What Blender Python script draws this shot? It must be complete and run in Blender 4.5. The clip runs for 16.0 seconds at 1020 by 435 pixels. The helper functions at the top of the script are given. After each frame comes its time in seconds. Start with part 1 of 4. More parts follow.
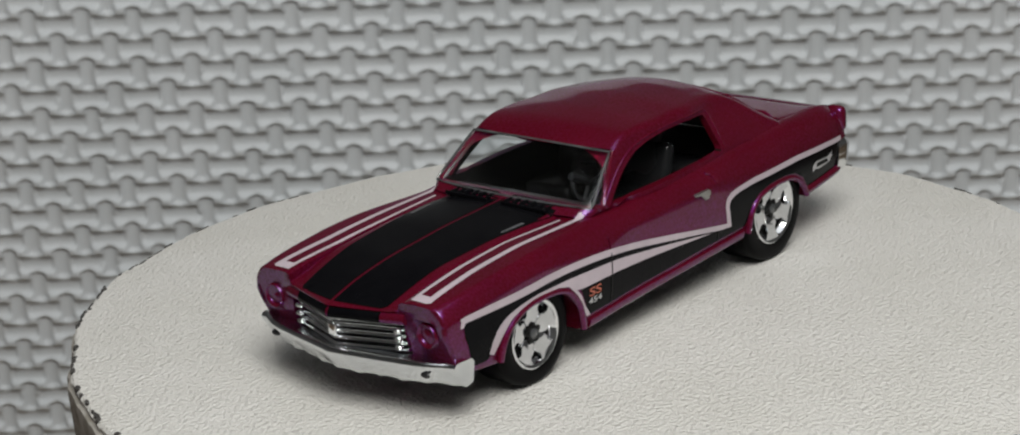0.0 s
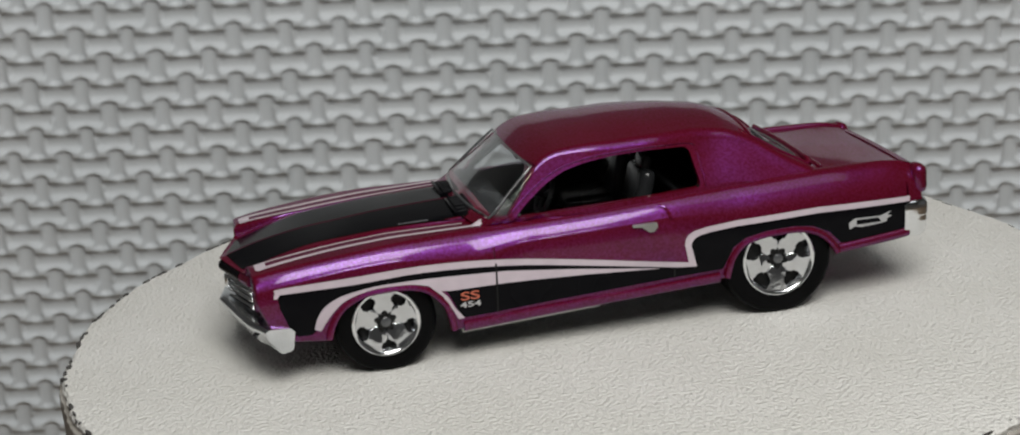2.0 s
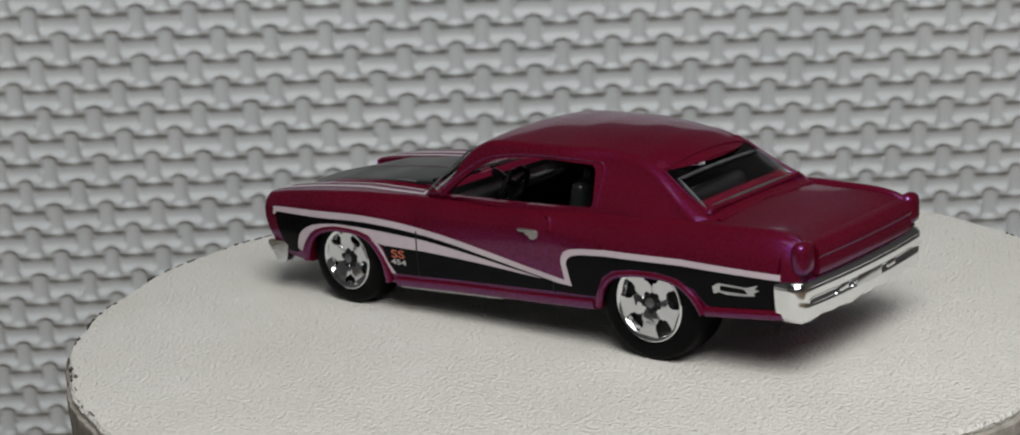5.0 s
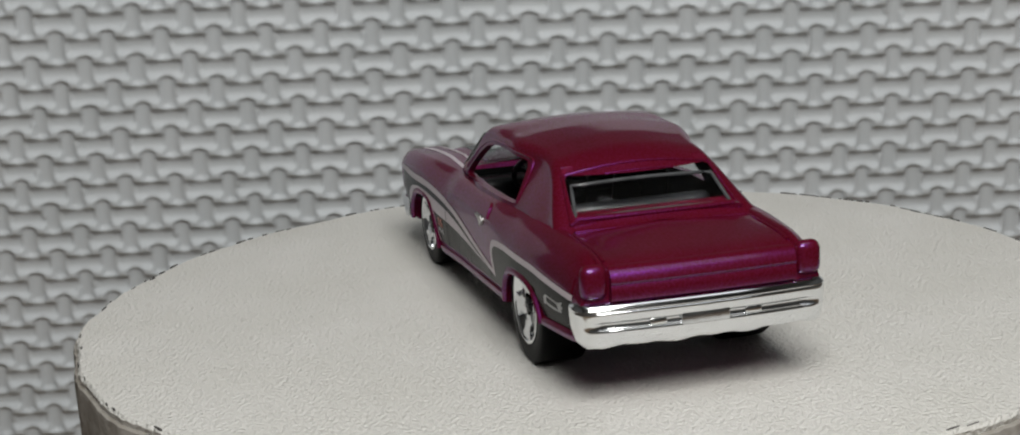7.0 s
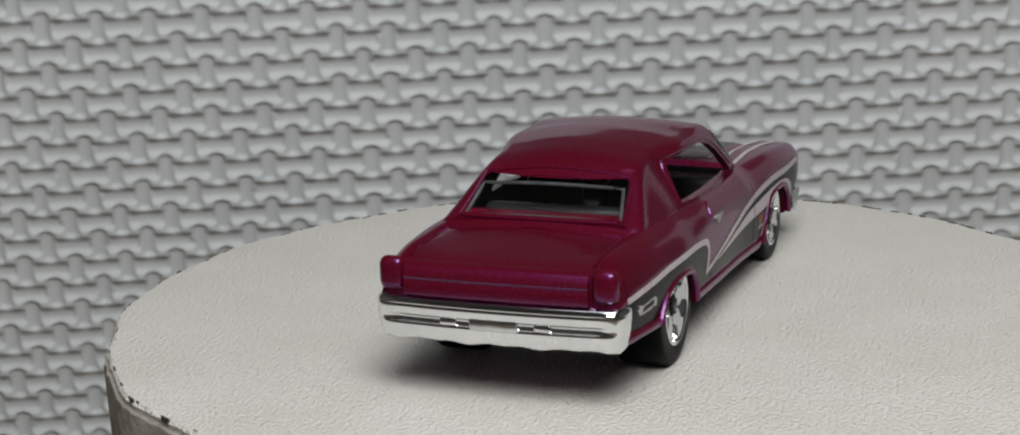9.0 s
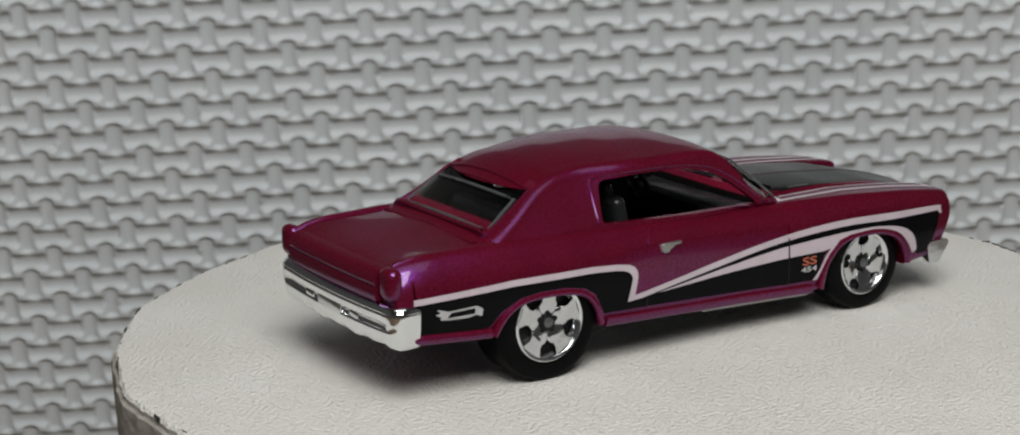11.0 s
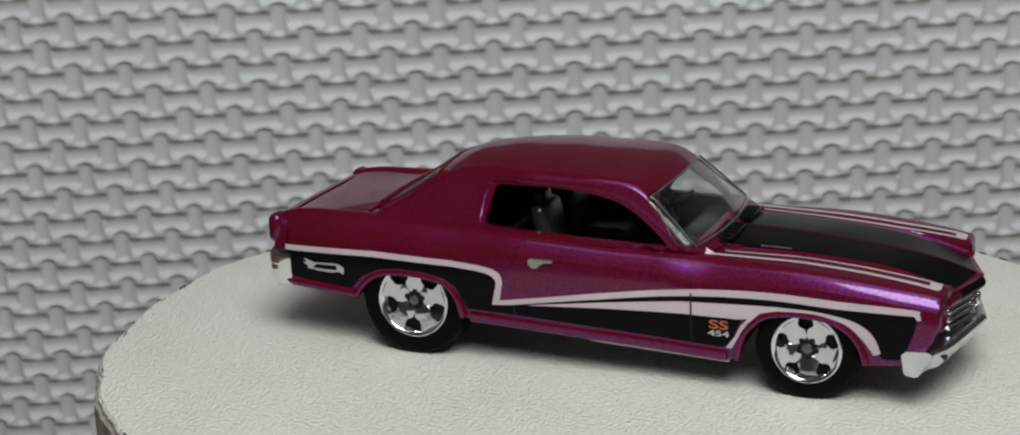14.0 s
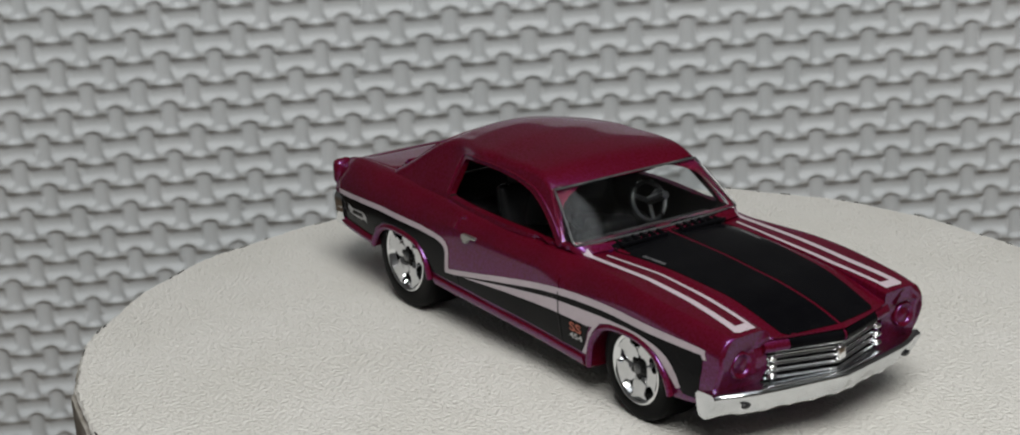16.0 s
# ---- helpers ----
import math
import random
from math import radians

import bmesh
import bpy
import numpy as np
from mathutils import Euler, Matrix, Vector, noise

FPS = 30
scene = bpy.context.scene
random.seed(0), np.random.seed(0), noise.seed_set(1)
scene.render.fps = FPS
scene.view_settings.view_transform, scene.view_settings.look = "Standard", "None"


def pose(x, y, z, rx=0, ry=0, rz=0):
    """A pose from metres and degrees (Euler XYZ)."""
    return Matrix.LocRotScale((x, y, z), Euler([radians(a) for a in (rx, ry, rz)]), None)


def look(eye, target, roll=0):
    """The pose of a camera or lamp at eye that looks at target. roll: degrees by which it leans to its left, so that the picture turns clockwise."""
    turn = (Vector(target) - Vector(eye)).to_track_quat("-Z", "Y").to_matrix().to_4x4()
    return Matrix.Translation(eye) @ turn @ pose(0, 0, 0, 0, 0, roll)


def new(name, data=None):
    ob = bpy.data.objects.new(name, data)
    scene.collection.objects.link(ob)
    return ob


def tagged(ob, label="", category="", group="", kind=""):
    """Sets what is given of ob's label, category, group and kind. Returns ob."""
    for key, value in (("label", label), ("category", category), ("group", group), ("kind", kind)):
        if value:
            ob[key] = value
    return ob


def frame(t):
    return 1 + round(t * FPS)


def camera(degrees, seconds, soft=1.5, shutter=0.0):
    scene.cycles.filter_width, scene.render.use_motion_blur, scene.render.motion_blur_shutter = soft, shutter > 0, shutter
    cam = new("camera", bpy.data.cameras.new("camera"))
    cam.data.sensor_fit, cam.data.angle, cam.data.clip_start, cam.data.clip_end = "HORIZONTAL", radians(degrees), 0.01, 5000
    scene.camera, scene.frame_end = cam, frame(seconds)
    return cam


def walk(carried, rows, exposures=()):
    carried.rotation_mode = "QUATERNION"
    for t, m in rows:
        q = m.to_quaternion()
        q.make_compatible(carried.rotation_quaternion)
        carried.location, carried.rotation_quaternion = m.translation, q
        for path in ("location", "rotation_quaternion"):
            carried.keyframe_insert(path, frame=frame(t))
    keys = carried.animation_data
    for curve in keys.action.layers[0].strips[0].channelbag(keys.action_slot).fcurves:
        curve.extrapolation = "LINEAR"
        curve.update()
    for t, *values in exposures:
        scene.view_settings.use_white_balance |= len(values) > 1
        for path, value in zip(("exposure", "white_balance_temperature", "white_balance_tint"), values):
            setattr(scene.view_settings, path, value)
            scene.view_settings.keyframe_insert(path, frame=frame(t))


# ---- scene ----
from mathutils.bvhtree import BVHTree

# ---------------------------------------------------------------- camera
cam = camera(31.210, 16.0, soft=1.9)
EYE = (0.0, -0.19568, 0.06519)


def aim(pan, tilt, roll):
    """The camera at its one standpoint, turned by pan (right), tilt (down) and roll."""
    return pose(*EYE) @ pose(0, 0, 0, 90 - tilt, 0, -pan) @ pose(0, 0, 0, 0, 0, roll)


walk(cam, [
    (0, aim(-3.092, 16.232, -2.007)),
    (0.5, aim(-3.263, 16.068, -2.105)),
    (1, aim(-2.935, 15.884, -1.938)),
    (1.5, aim(-2.952, 15.752, -2.052)),
    (2, aim(-2.899, 15.669, -2.175)),
    (2.5, aim(-2.791, 15.609, -2.316)),
    (3, aim(-2.820, 15.620, -2.349)),
    (3.5, aim(-2.899, 15.634, -2.626)),
    (4, aim(-2.719, 15.627, -2.544)),
    (4.5, aim(-2.787, 15.592, -2.524)),
    (5, aim(-2.414, 15.531, -2.030)),
    (7.5, aim(-2.321, 15.617, -2.277)),
    (8, aim(-2.553, 15.570, -2.505)),
    (8.5, aim(-2.771, 15.533, -2.634)),
    (9, aim(-2.846, 15.500, -2.628)),
    (9.5, aim(-3.037, 15.370, -2.831)),
    (12, aim(-2.951, 15.083, -3.103)),
    (12.5, aim(-2.876, 15.067, -3.316)),
    (13, aim(-2.895, 14.923, -3.305)),
    (13.5, aim(-2.829, 14.794, -3.131)),
    (14, aim(-2.854, 14.754, -3.109)),
    (14.5, aim(-2.875, 14.824, -3.292)),
    (15, aim(-2.642, 14.867, -3.384)),
    (15.5, aim(-2.600, 14.938, -3.426)),
    (16, aim(-2.445, 15.128, -3.855)),
], exposures=[(0, 0.0), (16, 0.0)])

# ---------------------------------------------------------------- world and lights
world = bpy.data.worlds.new("room_dark")
scene.world = world
world.use_nodes = True
world.node_tree.nodes["Background"].inputs[0].default_value = (0.8, 0.9, 1.0, 1)
world.node_tree.nodes["Background"].inputs[1].default_value = 0.02

MM = 0.001


def area_light(name, eye, target, sx, sy, power, colour):
    data = bpy.data.lights.new(name, "AREA")
    data.shape, data.size, data.size_y, data.energy, data.color = "RECTANGLE", sx, sy, power, colour
    ob = new(name, data)
    ob.matrix_world = look(eye, target)
    return ob


# unseen key lamp on the camera side, low, placed by where the paint shines
area_light("key_light", (0.04, -0.25, 0.31), (0.015, 0.03, 0.0), 0.20, 0.20, 1.42, (1.0, 0.985, 0.95))
# broad fill added overhead to lift the shadows; stands for no known fitting
area_light("overhead_fill_light", (0.15, -0.35, 1.6), (0.0, 0.0, 0.0), 1.4, 1.2, 5.4, (0.94, 0.97, 1.0))

# ---------------------------------------------------------------- materials


def nodes_of(name):
    m = bpy.data.materials.new(name)
    m.use_nodes = True
    t = m.node_tree
    return m, t, t.nodes["Principled BSDF"]


def link(t, a, b):
    t.links.new(a, b)


def noise_tex(t, scale, detail=4.0, rough=0.55):
    co = t.nodes.new("ShaderNodeTexCoord")
    n = t.nodes.new("ShaderNodeTexNoise")
    n.inputs["Scale"].default_value, n.inputs["Detail"].default_value = scale, detail
    n.inputs["Roughness"].default_value = rough
    link(t, co.outputs["Object"], n.inputs["Vector"])
    return n


def ramp(t, source, a, b, lo=0.3, hi=0.7):
    r = t.nodes.new("ShaderNodeValToRGB")
    r.color_ramp.elements[0].position, r.color_ramp.elements[1].position = lo, hi
    r.color_ramp.elements[0].color, r.color_ramp.elements[1].color = (*a, 1), (*b, 1)
    link(t, source, r.inputs[0])
    return r


def bump(t, bsdf, source, strength, distance):
    b = t.nodes.new("ShaderNodeBump")
    b.inputs["Strength"].default_value, b.inputs["Distance"].default_value = strength, distance
    link(t, source, b.inputs["Height"])
    link(t, b.outputs[0], bsdf.inputs["Normal"])
    return b


def simple(name, a, b, scale, rough, metal=0.0, bump_mm=0.0, coat=0.0, spread=0.08, spec=0.5):
    """A surface that varies between two colours, with uneven gloss and fine relief."""
    m, t, p = nodes_of(name)
    n = noise_tex(t, scale)
    link(t, ramp(t, n.outputs[0], a, b).outputs[0], p.inputs["Base Color"])
    g = noise_tex(t, scale * 0.21, 3)
    rr = ramp(t, g.outputs[0], (max(rough - spread, 0),) * 3, (rough + spread,) * 3)
    link(t, rr.outputs[0], p.inputs["Roughness"])
    p.inputs["Metallic"].default_value = metal
    p.inputs["Coat Weight"].default_value, p.inputs["Coat Roughness"].default_value = coat, 0.04
    p.inputs["Specular IOR Level"].default_value = spec
    if bump_mm:
        bump(t, p, noise_tex(t, scale * 1.7).outputs[0], 0.6, bump_mm * MM)
    return m


def pearl_paint():
    """Magenta enamel over a purple metallic pearl, under clear lacquer."""
    m, t, p = nodes_of("magenta_pearl_enamel")
    p.inputs["Metallic"].default_value, p.inputs["Roughness"].default_value = 0.0, 0.45
    p.inputs["Specular IOR Level"].default_value = 0.06
    p.inputs["Coat Weight"].default_value, p.inputs["Coat Roughness"].default_value = 0.7, 0.075
    flake = noise_tex(t, 3600, 3)
    cloud = noise_tex(t, 160, 3)
    link(t, ramp(t, cloud.outputs[0], (0.086, 0.0020, 0.0078), (0.103, 0.0027, 0.0102)).outputs[0], p.inputs["Base Color"])
    bump(t, p, noise_tex(t, 900, 2).outputs[0], 0.05, 0.00008)
    gl = t.nodes.new("ShaderNodeBsdfGlossy")
    gl.inputs["Roughness"].default_value = 0.29
    link(t, ramp(t, flake.outputs[0], (0.12, 0.015, 0.36), (0.46, 0.11, 0.98), 0.36, 0.64).outputs[0], gl.inputs["Color"])
    b = t.nodes.new("ShaderNodeBump")
    b.inputs["Strength"].default_value, b.inputs["Distance"].default_value = 0.25, 0.00004
    link(t, flake.outputs[0], b.inputs["Height"])
    link(t, b.outputs[0], gl.inputs["Normal"])
    mix = t.nodes.new("ShaderNodeMixShader")
    mix.inputs[0].default_value = 0.10
    link(t, p.outputs[0], mix.inputs[1])
    link(t, gl.outputs[0], mix.inputs[2])
    link(t, mix.outputs[0], t.nodes["Material Output"].inputs["Surface"])
    return m


def glass_plastic():
    m, t, p = nodes_of("clear_moulded_plastic")
    p.inputs["Base Color"].default_value = (0.86, 0.89, 0.90, 1)
    p.inputs["Transmission Weight"].default_value, p.inputs["IOR"].default_value = 1.0, 1.38
    n = noise_tex(t, 220, 3)
    link(t, ramp(t, n.outputs[0], (0.015,) * 3, (0.06,) * 3).outputs[0], p.inputs["Roughness"])
    return m


def foam_top():
    m, t, p = nodes_of("white_embossed_sheet")
    n = noise_tex(t, 55, 5)
    link(t, ramp(t, n.outputs[0], (0.70, 0.69, 0.645), (0.765, 0.755, 0.72)).outputs[0], p.inputs["Base Color"])
    p.inputs["Roughness"].default_value = 0.62
    p.inputs["Specular IOR Level"].default_value = 0.35
    fine = noise_tex(t, 2100, 2.0, 0.55)
    bump(t, p, fine.outputs[0], 1.0, 0.0006)
    return m


def foam_mat_material():
    m, t, p = nodes_of("grey_eva_foam")
    n = noise_tex(t, 28, 4)
    link(t, ramp(t, n.outputs[0], (0.62, 0.66, 0.683), (0.69, 0.724, 0.748)).outputs[0], p.inputs["Base Color"])
    p.inputs["Roughness"].default_value = 0.55
    p.inputs["Specular IOR Level"].default_value = 0.4
    bump(t, p, noise_tex(t, 2200, 3).outputs[0], 0.3, 0.0001)
    return m


PAINT = pearl_paint()
BLACK_INK = simple("satin_black_print", (0.003, 0.003, 0.004), (0.005, 0.005, 0.006), 300, 0.20, spec=0.06)
PINK_INK = simple("pale_pink_print", (0.51, 0.435, 0.485), (0.58, 0.50, 0.55), 500, 0.35, coat=0.3)
ORANGE_INK = simple("orange_print", (0.46, 0.10, 0.05), (0.54, 0.15, 0.09), 500, 0.4)
FAINT_INK = simple("faint_grey_print", (0.02, 0.02, 0.021), (0.15, 0.15, 0.16), 2600, 0.4)
GREY_INK = simple("grey_print", (0.42, 0.42, 0.43), (0.5, 0.5, 0.5), 500, 0.4)
CHROME = simple("chrome_plating", (0.80, 0.82, 0.84), (0.88, 0.89, 0.90), 90, 0.10, metal=1.0, bump_mm=0.04, spread=0.05)
WHEEL_CHROME = simple("wheel_chrome_plating", (0.62, 0.63, 0.65), (0.74, 0.75, 0.77), 400, 0.08, metal=1.0, bump_mm=0.06, spread=0.05)
WORN_CHROME = simple("worn_chrome_plating", (0.62, 0.64, 0.66), (0.80, 0.82, 0.84), 260, 0.17, metal=1.0, bump_mm=0.09, spread=0.07)
TYRE = simple("black_tyre_plastic", (0.002, 0.002, 0.0023), (0.004, 0.004, 0.0043), 300, 0.40, bump_mm=0.02, spec=0.06)
DARK = simple("black_plastic", (0.004, 0.004, 0.004), (0.007, 0.007, 0.007), 300, 0.5, spec=0.2)
INTERIOR = simple("grey_moulded_plastic", (0.012, 0.0128, 0.0138), (0.022, 0.023, 0.0245), 260, 0.28, bump_mm=0.03)
DARK_TRIM = simple("dark_grey_plastic", (0.012, 0.012, 0.014), (0.02, 0.02, 0.022), 260, 0.4)
BASE_WHITE = simple("unpainted_pale_base", (0.5, 0.5, 0.48), (0.6, 0.6, 0.58), 260, 0.45)
METAL_DULL = simple("dull_bare_zinc", (0.40, 0.40, 0.38), (0.50, 0.50, 0.48), 400, 0.32, metal=0.9, bump_mm=0.02)
RIM_PLASTIC = simple("dark_clear_plastic_edge", (0.045, 0.047, 0.05), (0.10, 0.104, 0.108), 500, 0.2, coat=0.5)
GLASS = glass_plastic()
SHEET = foam_top()
DRUM_SIDE = simple("grey_brown_rough_core", (0.24, 0.22, 0.19), (0.40, 0.38, 0.35), 420, 0.8, bump_mm=0.5, spec=0.2)
RIM_DARK = simple("charred_rim", (0.03, 0.028, 0.026), (0.08, 0.075, 0.07), 600, 0.8, bump_mm=0.2)
MAT = foam_mat_material()
WALL_PAINT = simple("pale_wall_paint", (0.58, 0.58, 0.57), (0.64, 0.64, 0.63), 6, 0.8)
WOOD = simple("brown_table_top", (0.16, 0.11, 0.07), (0.24, 0.17, 0.11), 9, 0.5)

# ---------------------------------------------------------------- mesh helpers


def mesh_object(name, bm, material, parent=None, smooth=40):
    bmesh.ops.recalc_face_normals(bm, faces=bm.faces)
    me = bpy.data.meshes.new(name)
    bm.to_mesh(me)
    bm.free()
    me.materials.append(material)
    if smooth:
        for p in me.polygons:
            p.use_smooth = True
        me.set_sharp_from_angle(angle=radians(smooth))
    ob = new(name, me)
    if parent:
        ob.parent = parent
    return ob


def part(name, bm, material, parent, label="", smooth=40):
    ob = mesh_object(name, bm, material, parent, smooth)
    return tagged(ob, label) if label else ob


def scaled(bm, k=MM):
    bmesh.ops.scale(bm, vec=(k, k, k), verts=bm.verts)
    return bm


def box(bm, cx, cy, cz, sx, sy, sz, bevel=0.0, m=None):
    made = bmesh.ops.create_cube(bm, size=1)["verts"]
    bmesh.ops.scale(bm, vec=(sx, sy, sz), verts=made)
    if bevel:
        edges = list({e for v in made for e in v.link_edges})
        made = bmesh.ops.bevel(bm, geom=edges, offset=bevel, segments=3, profile=0.5, affect="EDGES")["verts"]
        made = list(set(made))
    if m:
        bmesh.ops.transform(bm, matrix=m, verts=made)
    bmesh.ops.translate(bm, vec=(cx, cy, cz), verts=made)
    return made


def loft(bm, rings, closed_ring=True, caps=True):
    """Joins equal rings of points into a skin."""
    rows = [[bm.verts.new(p) for p in ring] for ring in rings]
    n = len(rows[0])
    for a, b in zip(rows, rows[1:]):
        for i in range(n if closed_ring else n - 1):
            j = (i + 1) % n
            bm.faces.new((a[i], a[j], b[j], b[i]))
    if caps and closed_ring:
        bm.faces.new(rows[0][::-1])
        bm.faces.new(rows[-1])
    return rows


def lathe(bm, profile, steps, axis="y"):
    """Turns (radius, height) pairs about an axis into a closed skin."""
    rings = []
    for k in range(steps):
        a = 2 * math.pi * k / steps
        c, s = math.cos(a), math.sin(a)
        rings.append([(r * c, h, r * s) if axis == "y" else (r * c, r * s, h) for r, h in profile])
    rows = [[bm.verts.new(p) for p in ring] for ring in rings]
    for k in range(steps):
        a, b = rows[k], rows[(k + 1) % steps]
        for i in range(len(profile) - 1):
            bm.faces.new((a[i], a[i + 1], b[i + 1], b[i]))
    return rows


def prism(bm, polygon, y0, y1, plane="xz"):
    """A closed block: a polygon drawn out along the third axis."""
    def put(p, h):
        return (p[0], h, p[1]) if plane == "xz" else (h, p[0], p[1])
    a = [bm.verts.new(put(p, y0)) for p in polygon]
    b = [bm.verts.new(put(p, y1)) for p in polygon]
    n = len(polygon)
    for i in range(n):
        bm.faces.new((a[i], a[(i + 1) % n], b[(i + 1) % n], b[i]))
    bm.faces.new(a[::-1])
    bm.faces.new(b)


def tube(bm, points, radius, sides=8, closed=False):
    pts = [Vector(p) for p in points]
    rings = []
    for i, p in enumerate(pts):
        d = (pts[(i + 1) % len(pts)] if closed or i + 1 < len(pts) else p) - (pts[i - 1] if closed or i else p)
        d.normalize()
        side = d.cross(Vector((0, 1, 0)) if abs(d.y) < 0.9 else Vector((0, 0, 1))).normalized()
        up = side.cross(d)
        rings.append([p + radius * (math.cos(2 * math.pi * k / sides) * side + math.sin(2 * math.pi * k / sides) * up) for k in range(sides)])
    if closed:
        rings.append(rings[0])
        loft(bm, rings, caps=False)
        bmesh.ops.remove_doubles(bm, verts=bm.verts, dist=1e-6)
    else:
        loft(bm, rings)


def rounded(poly, radius=0.4, steps=4):
    """A polygon with its corners rounded."""
    out = []
    n = len(poly)
    for i in range(n):
        p, a, b = Vector(poly[i]), Vector(poly[i - 1]), Vector(poly[(i + 1) % n])
        r = min(radius, 0.45 * (a - p).length, 0.45 * (b - p).length)
        s, e = p + (a - p).normalized() * r, p + (b - p).normalized() * r
        for k in range(steps + 1):
            u = k / steps
            out.append(tuple((1 - u) ** 2 * s + 2 * u * (1 - u) * p + u * u * e))
    return out


def flow(points, sigma=0.7):
    """A smooth curve z(x) through (x, z) pairs."""
    pts = sorted(points)
    xs = np.arange(pts[0][0] - 4, pts[-1][0] + 4, 0.1)
    ys = np.interp(xs, [p[0] for p in pts], [p[1] for p in pts])
    k = np.exp(-0.5 * (np.arange(-40, 41) * 0.1 / sigma) ** 2)
    ys = np.convolve(np.pad(ys, 40, mode="edge"), k / k.sum(), mode="valid")
    return lambda x: float(np.interp(x, xs, ys))


def spline(points, per=6):
    """A Catmull-Rom line through the points."""
    p = [Vector(q) for q in points]
    p = [2 * p[0] - p[1]] + p + [2 * p[-1] - p[-2]]
    out = []
    for i in range(1, len(p) - 2):
        for k in range(per):
            u = k / per
            a, b, c, d = p[i - 1], p[i], p[i + 1], p[i + 2]
            out.append(tuple(0.5 * ((2 * b) + (c - a) * u + (2 * a - 5 * b + 4 * c - d) * u * u + (3 * b - a - 3 * c + d) * u ** 3)))
    out.append(tuple(p[-2]))
    return out


def smooth01(a, b, x):
    u = min(1.0, max(0.0, (x - a) / (b - a)))
    return u * u * (3 - 2 * u)


def carve(solid, operations):
    """Unites and cuts closed meshes, one after another; returns the resulting mesh."""
    for op, bm in operations:
        bmesh.ops.recalc_face_normals(bm, faces=bm.faces)
        me = bpy.data.meshes.new("cutter")
        bm.to_mesh(me)
        bm.free()
        ob = new("cutter", me)
        before = len(solid.data.vertices)
        for attempt in range(6):
            # a cutter that meets the skin exactly edge on edge is nudged by a hair
            ob.location = (0.0031 * attempt, 0.0007 * attempt, 0.0023 * attempt)
            mod = solid.modifiers.new("carve", "BOOLEAN")
            mod.operation, mod.object, mod.solver = op, ob, "EXACT"
            bpy.context.view_layer.update()
            done = bpy.data.meshes.new_from_object(solid.evaluated_get(bpy.context.evaluated_depsgraph_get()))
            solid.modifiers.clear()
            if len(done.vertices) > (0.3 * before if op != "INTERSECT" else 8):
                solid.data = done
                break
        bpy.data.objects.remove(ob)
    return solid.data


# ---------------------------------------------------------------- setting: table, room, mat
TABLE_Z = -0.0884


def build_room():
    bm = bmesh.new()
    box(bm, 0, 0.1, TABLE_Z - 0.02, 1.6, 1.1, 0.04, 0.004)
    tagged(mesh_object("table_top", bm, WOOD), "brown wooden table top under the display", "table")
    for name, c, s in (("wall_north", (0, 1.55, 0.4), (3.2, 0.1, 2.6)), ("wall_south", (0, -1.55, 0.4), (3.2, 0.1, 2.6)),
                       ("wall_east", (1.65, 0, 0.4), (0.1, 3.0, 2.6)), ("wall_west", (-1.65, 0, 0.4), (0.1, 3.0, 2.6)),
                       ("floor", (0, 0, -0.95), (3.2, 3.0, 0.1)), ("ceiling", (0, 0, 1.75), (3.2, 3.0, 0.1))):
        bm = bmesh.new()
        box(bm, *c, *s)
        tagged(mesh_object(name, bm, WALL_PAINT if name != "floor" else WOOD, smooth=0), "plain pale painted room surface", "", "", "structure")


PITCH_X, PITCH_Z = 4.981, 4.905


